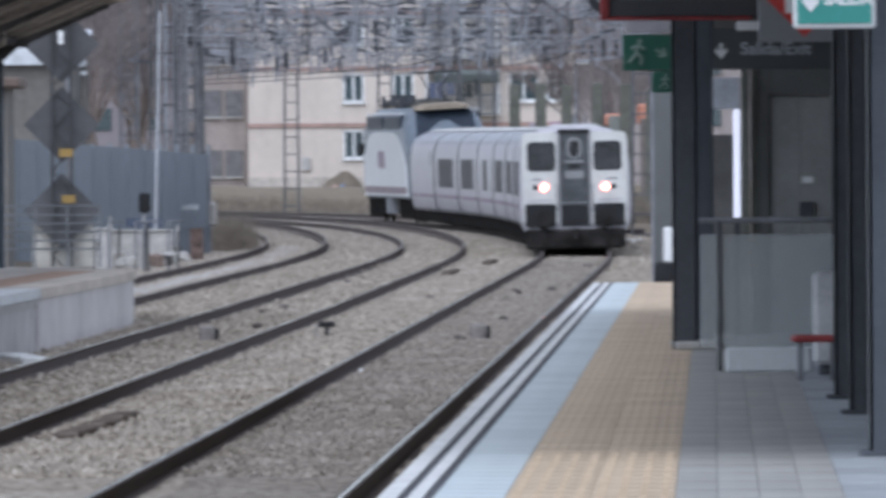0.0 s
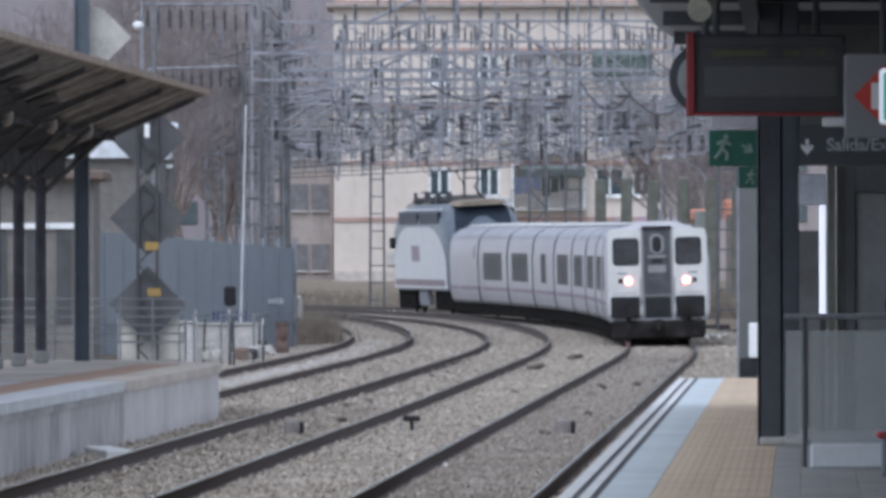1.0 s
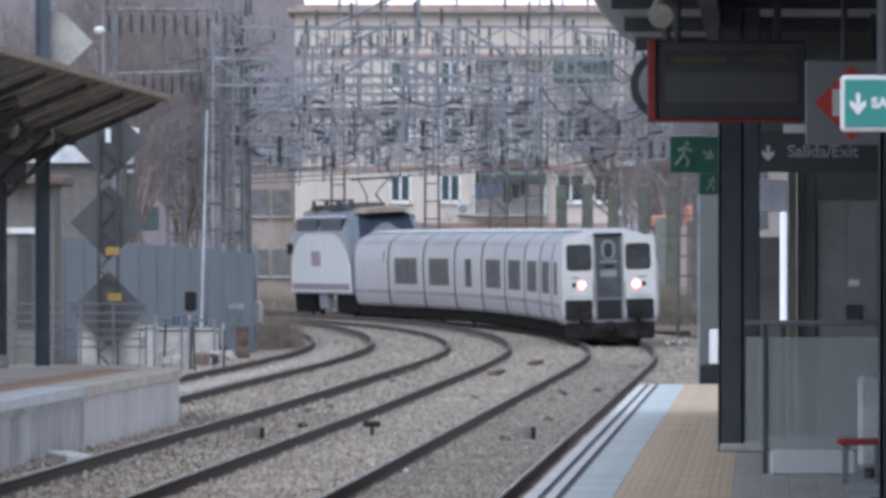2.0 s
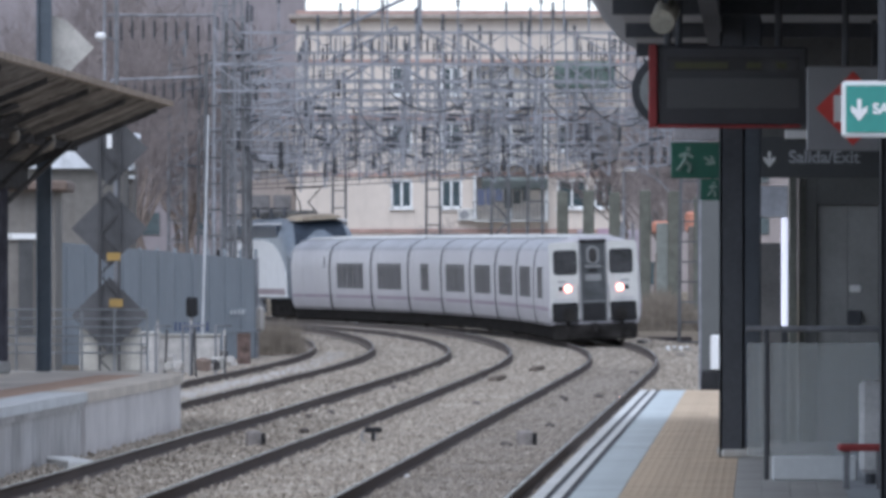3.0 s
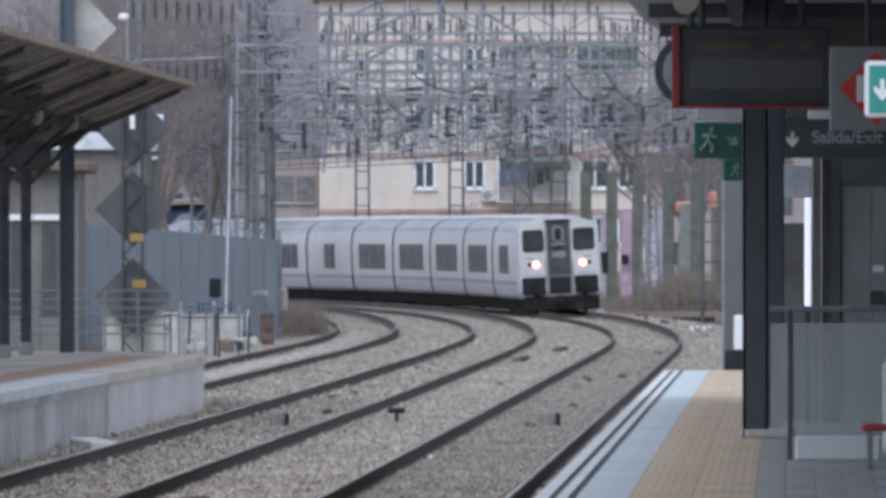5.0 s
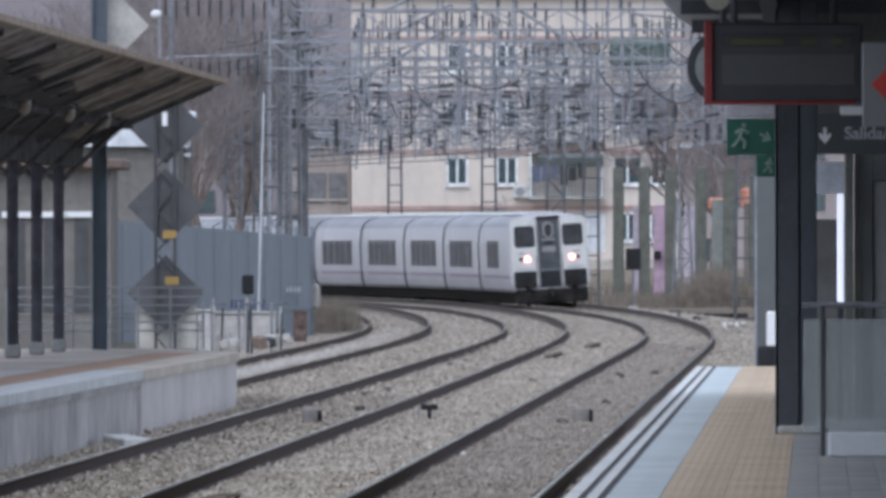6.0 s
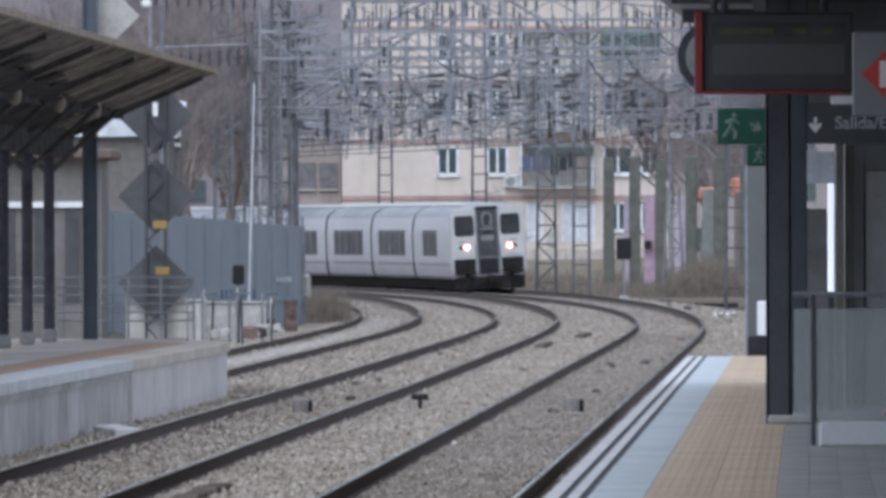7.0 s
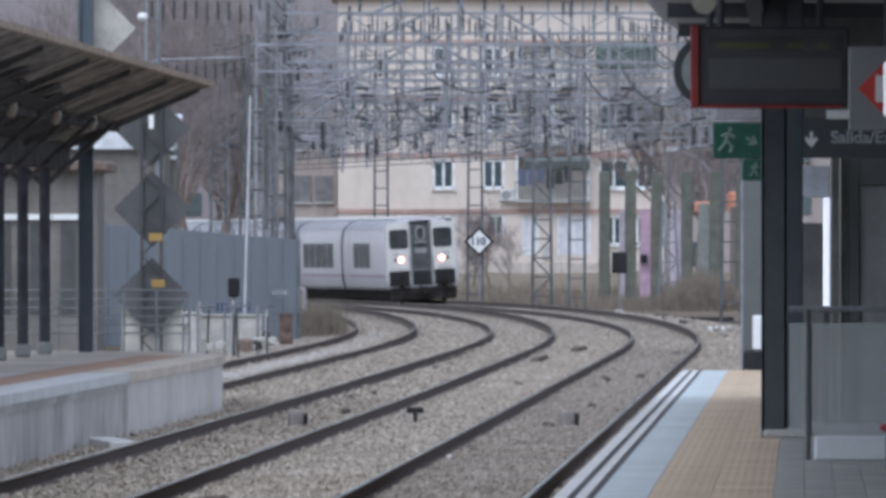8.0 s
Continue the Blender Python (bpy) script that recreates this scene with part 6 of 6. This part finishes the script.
            row.append(Vector((x, y, z)))
        rows.append(row)
    m.loft(rows, closed=False)
    tagged(m.obj("grass_bank", mat("dry_grass", (0.24, 0.19, 0.13), 0.95, col2=(0.13, 0.11, 0.08), scale=0.8, bump=0.6, bscale=9)), "dry brown grass bank below the house", "bank", kind="structure")
    g = Mesh()
    rr = random.Random(5)
    for k in range(5200):
        x = rr.uniform(-9, 13.5)
        y = 512 + rr.random() ** 1.4 * 40 + max(0, -x * 1.2)
        h = rr.uniform(0.25, 0.7) * (2.0 if 9.4 < x < 12.4 and rr.random() < 0.5 else 1.0)
        z = rise(y) - 0.45 + max(0, (y - 522) * 0.02)
        dx, dy = rr.uniform(-0.25, 0.25), rr.uniform(-0.2, 0.2)
        g.add([(x - 0.03, y, z), (x + 0.03, y, z), (x + dx, y + dy, z + h)], [(0, 1, 2)])
    for k in range(5200):
        x = rr.gauss(10.75, 1.15)
        y = 498 + rr.uniform(0, 8)
        h = rr.uniform(0.5, 1.9) * max(0.25, 1 - abs(x - 10.647) / 2.6)
        dx, dy = rr.uniform(-0.5, 0.5), rr.uniform(-0.3, 0.3)
        g.add([(x - 0.022, y, -0.2), (x + 0.022, y, -0.2), (x + dx, y + dy, h)], [(0, 1, 2)])
    for k in range(1500):
        x = rr.gauss(-3.561, 0.32)
        y = 350 + rr.uniform(0, 4)
        h = rr.uniform(0.3, 1.0)
        dx, dy = rr.uniform(-0.3, 0.3), rr.uniform(-0.3, 0.3)
        g.add([(x - 0.015, y, -0.3), (x + 0.015, y, -0.3), (x + dx, y + dy, h)], [(0, 1, 2)])
    tagged(g.obj("dry_grass", mat("straw", (0.2, 0.17, 0.138), 0.9, var=0.25)), "tufts of dry straw-coloured grass", "grass", kind="stuff")


outer_side()


# ---- houses ----
def apartment_house():
    D = 650.0
    h = thing("apartment_house", label="beige five-storey apartment house with brick-red bands", category="house")

    def gx(b):
        return east(b, D)

    x0, x1, zt = gx(598), gx(1180), 15.7
    rows = [3.0, 6.0, 9.0, 12.0, 14.6]
    cols = [(gx(766), gx(804)), (gx(854), gx(892)), (gx(1060), gx(1113)), (gx(1126), gx(1160))]
    holes = []
    for r in rows[:4]:
        for c in cols:
            if r == 3.0 and c is cols[1]:
                continue
            holes.append((c[0], c[1], r - 0.35, r + 1.2))
        if r > 3.0:
            holes.append((gx(912), gx(1044), r - 1.0, r + 1.35))
        else:
            holes += [(gx(924), gx(954), r - 0.9, r + 1.2), (gx(986), gx(1046), r - 0.9, r + 1.2)]
    xs = sorted({x0, x1, *[a for q in holes for a in q[:2]]})
    zs = sorted({0.0, zt, *[a for q in holes for a in q[2:]]})
    w = Mesh()
    for i in range(len(xs) - 1):
        for j in range(len(zs) - 1):
            cx, cz = (xs[i] + xs[i + 1]) / 2, (zs[j] + zs[j + 1]) / 2
            if any(a < cx < b and c < cz < d for a, b, c, d in holes):
                continue
            w.box(cx, D + 0.15, cz, xs[i + 1] - xs[i], 0.3, zs[j + 1] - zs[j])
    w.box(x0 + 0.15, D + 6.31, zt / 2, 0.3, 12, zt).box(x1 - 0.15, D + 6.31, zt / 2, 0.3, 12, zt).box((x0 + x1) / 2, D + 12.5, zt / 2, x1 - x0 - 0.62, 0.3, zt)
    w.obj("wall", BEIGE, h, "beige rendered wall")
    Mesh().box((x0 + x1) / 2, D + 6, zt + 0.12, x1 - x0 + 0.8, 13, 0.25, bevel=0.05).obj("roof", mat("roof_gravel", (0.34, 0.3, 0.27), 0.9), h)
    for r in rows:
        Mesh().box((x0 + x1) / 2, D - 0.03, r + 1.45, x1 - x0, 0.1, 0.22).obj("band", BANDRED, h, "brick-red floor band")
    for r in rows[:4]:
        Mesh().box((x0 + x1) / 2, D + 1.6, r - 1.1, x1 - x0 - 0.7, 2.5, 0.15).obj("floor_slab", CONCRETE, h)
        Mesh().box((x0 + x1) / 2, D + 0.75, r + 0.2, x1 - x0 - 0.7, 0.1, 2.6).obj("inner_wall", mat("pale_room_wall", (0.68, 0.63, 0.57), 0.9), h)
        for c in cols:
            if r == 3.0 and c is cols[1]:
                continue
            win = thing("window")
            win.parent = h
            cx, ww = (c[0] + c[1]) / 2, c[1] - c[0]
            cz, hh = r + 0.425, 1.55
            fr = Mesh()
            for s in (-1, 0, 1):
                fr.box(cx + s * (ww / 2 - 0.06), D + 0.06, cz, 0.12, 0.1, hh)
            fr.box(cx, D + 0.06, cz - hh / 2 + 0.06, ww, 0.1, 0.12).box(cx, D + 0.06, cz + hh / 2 - 0.06, ww, 0.1, 0.12)
            fr.obj("window_frame", WINWHITE, win, "white window frame")
            for s in (-1, 1):
                Mesh().box(cx + s * ww / 4, D + 0.1, cz, ww / 2 - 0.1, 0.02, hh - 0.14).obj("pane", WINGLASS, win)
            Mesh().box(cx, D - 0.06, cz - hh / 2 - 0.05, ww + 0.2, 0.2, 0.08).obj("sill", WINWHITE, win)
        if r == 3.0:
            for qa, qb in ((924, 954), (986, 1046)):
                win = thing("window")
                win.parent = h
                Mesh().box((gx(qa) + gx(qb)) / 2, D + 0.12, r + 0.15, gx(qb) - gx(qa) - 0.02, 0.04, 2.06).obj("curtain", mat("white_curtain", (0.62, 0.63, 0.66), 0.8, var=0.1), win, "white curtain")
                for q in (qa + 2, (qa + qb) / 2, qb - 2):
                    Mesh().box(gx(q), D + 0.05, r + 0.15, 0.1, 0.08, 2.06).obj("window_frame", WINWHITE, win)
            continue
        # balcony in its bay
        b = thing("balcony")
        b.parent = h
        bx0, bx1 = gx(912), gx(1044)
        Mesh().box((bx0 + bx1) / 2, D - 0.35, r - 1.02, bx1 - bx0, 1.0, 0.14).obj("slab", CONCRETE, b)
        rl = Mesh()
        for k in range(22):
            X = bx0 + (bx1 - bx0) * k / 21
            Mesh().box(X, D - 0.82, r - 0.5, 0.035, 0.035, 0.95).obj("baluster", OLDSTEEL, b)
        rl.box((bx0 + bx1) / 2, D - 0.82, r, bx1 - bx0, 0.06, 0.06)
        rl.obj("handrail", OLDSTEEL, b)
        for q in (bx0 + 0.07, bx1 - 0.07, (bx0 + bx1) / 2):
            Mesh().box(q, D - 0.4, r + 0.2, 0.14, 0.14, 2.4).obj("pillar", WINWHITE, b, "white pillar")
        if r == 6.0:
            Mesh().box(gx(985), D - 0.75, r + 0.98, gx(1042) - gx(926), 0.5, 0.62, pose(0, 0, 0, 18, 0, 0).to_3x3(), bevel=0.08).obj("awning", mat("grey_green_awning", (0.13, 0.15, 0.145), 0.85, var=0.2), b, "rolled grey-green awning")
        if r > 11:
            Mesh().box(gx(1108), D - 0.5, r + 0.75, gx(1162) - gx(1056), 1.0, 1.3, pose(0, 0, 0, 18, 0, 0).to_3x3(), bevel=0.1).obj("awning", mat("faded_green_awning", (0.12, 0.17, 0.15), 0.8, var=0.15), b, "faded green awning")
    cond = thing("air_conditioner")
    cond.parent = h
    Mesh().box(gx(900), D - 0.2, 5.30, 0.95, 0.4, 0.7, bevel=0.05).obj("case", mat("ac_case", (0.55, 0.54, 0.52), 0.5), cond)
    Mesh().tube((gx(900) - 0.12, D - 0.41, 5.30), (gx(900) - 0.12, D - 0.39, 5.30), 0.24, 16).obj("fan_grille", mat("ac_grille", (0.25, 0.25, 0.26), 0.6), cond)
    # small ground-floor window, meter boxes and downpipes
    win = thing("window")
    win.parent = h
    fr = Mesh()
    for q in (864, 877, 890):
        fr.box(gx(q), D - 0.03, 3.75, 0.1, 0.08, 1.0)
    fr.box(gx(877), D - 0.03, 3.25, gx(892) - gx(862), 0.08, 0.1).box(gx(877), D - 0.03, 4.2, gx(892) - gx(862), 0.08, 0.1)
    fr.obj("window_frame", WINWHITE, win, "white window frame")
    Mesh().box(gx(877), D - 0.012, 3.73, gx(890) - gx(864), 0.03, 0.9).obj("pane", WINGLASS, win)
    for q, z in ((700, 2.4), (842, 2.1), (968, 2.3)):
        Mesh().box(gx(q), D - 0.08, z, 0.5, 0.2, 0.7, bevel=0.03).obj("meter_box", mat("meter_box_grey", (0.45, 0.43, 0.41), 0.7), h)
    Mesh().box((x0 + x1) / 2, D - 0.04, 0.9, x1 - x0, 0.1, 1.6).obj("plinth", mat("stained_plinth", (0.5, 0.45, 0.4), 0.95, var=0.15, stain=0.4), h, "stained plinth")
    ln = thing("washing_line")
    ln.parent = h
    rr = random.Random(3)
    for k in range(6):
        cl = mat("blue_cloth", (0.1, 0.115, 0.175), 0.9) if k < 3 else mat("black_cloth", (0.03, 0.035, 0.035), 0.9)
        Mesh().box(gx(925 + k * 16), D - 0.95, 6.313 + rr.uniform(-0.15, 0.15), 0.4, 0.03, rr.uniform(0.6, 1.1)).obj("cloth", cl, ln)
    # neighbouring brown house, two storeys and a loft
    n = thing("brown_house", label="brown rendered house with shuttered windows", category="house")
    br = mat("brown_render", (0.33, 0.285, 0.26), 0.95, var=0.1, scale=0.4, stain=0.3)
    X0, X1 = gx(490), gx(596)
    Mesh().box((X0 + X1) / 2, 656, 5.2, X1 - X0, 8, 10.4).obj("wall", br, n)
    Mesh().box((X0 + X1) / 2, 656, 10.5, X1 - X0 + 0.4, 8.6, 0.3).obj("roof", BANDRED, n)
    for r in (2.4, 5.6, 8.4):
        for q in (535, 573):
            Mesh().box(gx(q), 651.95, r, 0.95, 0.12, 1.5).obj("window", mat("dusty_shutter", (0.16, 0.155, 0.16), 0.7, var=0.2), n, "closed grey shutter")
            Mesh().box(gx(q), 651.9, r - 0.7, 0.95, 0.2, 0.1).obj("sill", CONCRETE, n)
    # far blocks behind the trees
    for name, xa, xb, top, dd, col in (("apartment_block", -260, 612, 23.5, 720.0, (0.255, 0.228, 0.238)), ("apartment_block", 1185, 1500, 19.0, 700.0, (0.33, 0.29, 0.28))):
        k = thing("apartment_block", label="dull mauve apartment block behind bare trees", category="apartment block", group="far apartment blocks")
        A, B = east(xa, dd), east(xb, dd)
        wm = mat("mauve_render" + name + str(xa), col, 0.95, var=0.08, scale=0.2, stain=0.2)
        Mesh().box((A + B) / 2, dd + 6, top / 2, B - A, 12, top).obj("wall", wm, k)
        Mesh().box((A + B) / 2, dd + 6, top + 0.15, B - A + 0.8, 12.8, 0.3).obj("roof", BANDRED, k)
        q = A + 1.4
        while q < B - 1.0:
            for r in range(5):
                Mesh().box(q, dd - 0.02, 2.2 + r * 2.9, 1.0, 0.12, 1.3).obj("window", WINGLASS, k)
            q += 3.1


def bare_tree(x, y, z, h, seed, lean=0.0):
    rng = random.Random(seed)
    t = thing("bare_tree", (x, y, z), label="leafless winter tree with fine brown twigs", category="tree", group="bare trees")
    trunk, crown = Mesh(), Mesh()

    def grow(p, d, ln, r, depth):
        n = 3 if depth < 3 else 2
        q = p
        for i in range(n):
            d2 = (d + Vector((rng.uniform(-1, 1), rng.uniform(-1, 1), rng.uniform(-0.4, 0.8))) * 0.16).normalized()
            e = q + d2 * ln / n
            r2 = r * 0.86
            (trunk if depth < 2 else crown).tube(q, e, r, 6 if depth < 2 else 3, r2)
            q, d, r = e, d2, r2
            if depth < 6 and i < n - 1 and depth > 0:
                s = (d + Vector((rng.uniform(-1, 1), rng.uniform(-1, 1), rng.uniform(-0.2, 0.7))) * 0.9).normalized()
                grow(q, s, ln * 0.6, max(0.012, r * 0.55), depth + 1)
        if depth < 6:
            for k in range(3 if depth < 3 else 2):
                s = (d + Vector((rng.uniform(-1, 1), rng.uniform(-1, 1), rng.uniform(-0.1, 0.6))) * (0.55 + 0.1 * depth)).normalized()
                grow(q, s, ln * rng.uniform(0.62, 0.8), max(0.012, r * 0.72), depth + 1)
    grow(Vector((0, 0, 0)), Vector((lean, 0, 1)).normalized(), h * 0.3, h * 0.016, 0)
    bark = mat("grey_brown_bark", (0.2, 0.165, 0.145), 0.95, var=0.2, spec=0.0)
    trunk.obj("trunk", bark, t)
    crown.obj("crown", mat("brown_twigs", (0.25, 0.218, 0.212), 0.95, var=0.2, spec=0.0), t)
    return t


apartment_house()
TREES = [bare_tree(0, 0, 0, 13, s, 0.05 * (s - 2)) for s in (1, 2, 3)]
_r = random.Random(8)
spots = [(262, 470, 1.0), (300, 480, 0.9), (338, 470, 1.1), (372, 500, 1.0), (408, 520, 0.95), (330, 540, 1.2), (440, 560, 1.0), (480, 600, 0.9), (220, 520, 1.2), (120, 520, 1.1), (40, 540, 1.1),
         (838, 560, 0.34), (872, 556, 0.38), (812, 566, 0.26), (905, 562, 0.28), (500, 560, 0.4), (1232, 590, 0.85), (1258, 600, 0.9), (1246, 580, 0.7), (1290, 590, 0.8), (1330, 600, 0.9), (1175, 690, 0.5), (1222, 560, 0.95), (315, 430, 0.9), (352, 440, 0.95), (392, 450, 0.9), (390, 610, 1.1), (280, 600, 1.3), (180, 600, 1.2)]
for k, (px, d, sc) in enumerate(spots):
    X = east(px, d)
    m = pose(X, d, rise(d) - 0.4, 0, 0, _r.uniform(0, 360))
    if k < 3:
        TREES[k].matrix_world = m
    else:
        ob = copy_thing(TREES[k % 3], m)
        ob.scale = (sc, sc, sc)
motions()
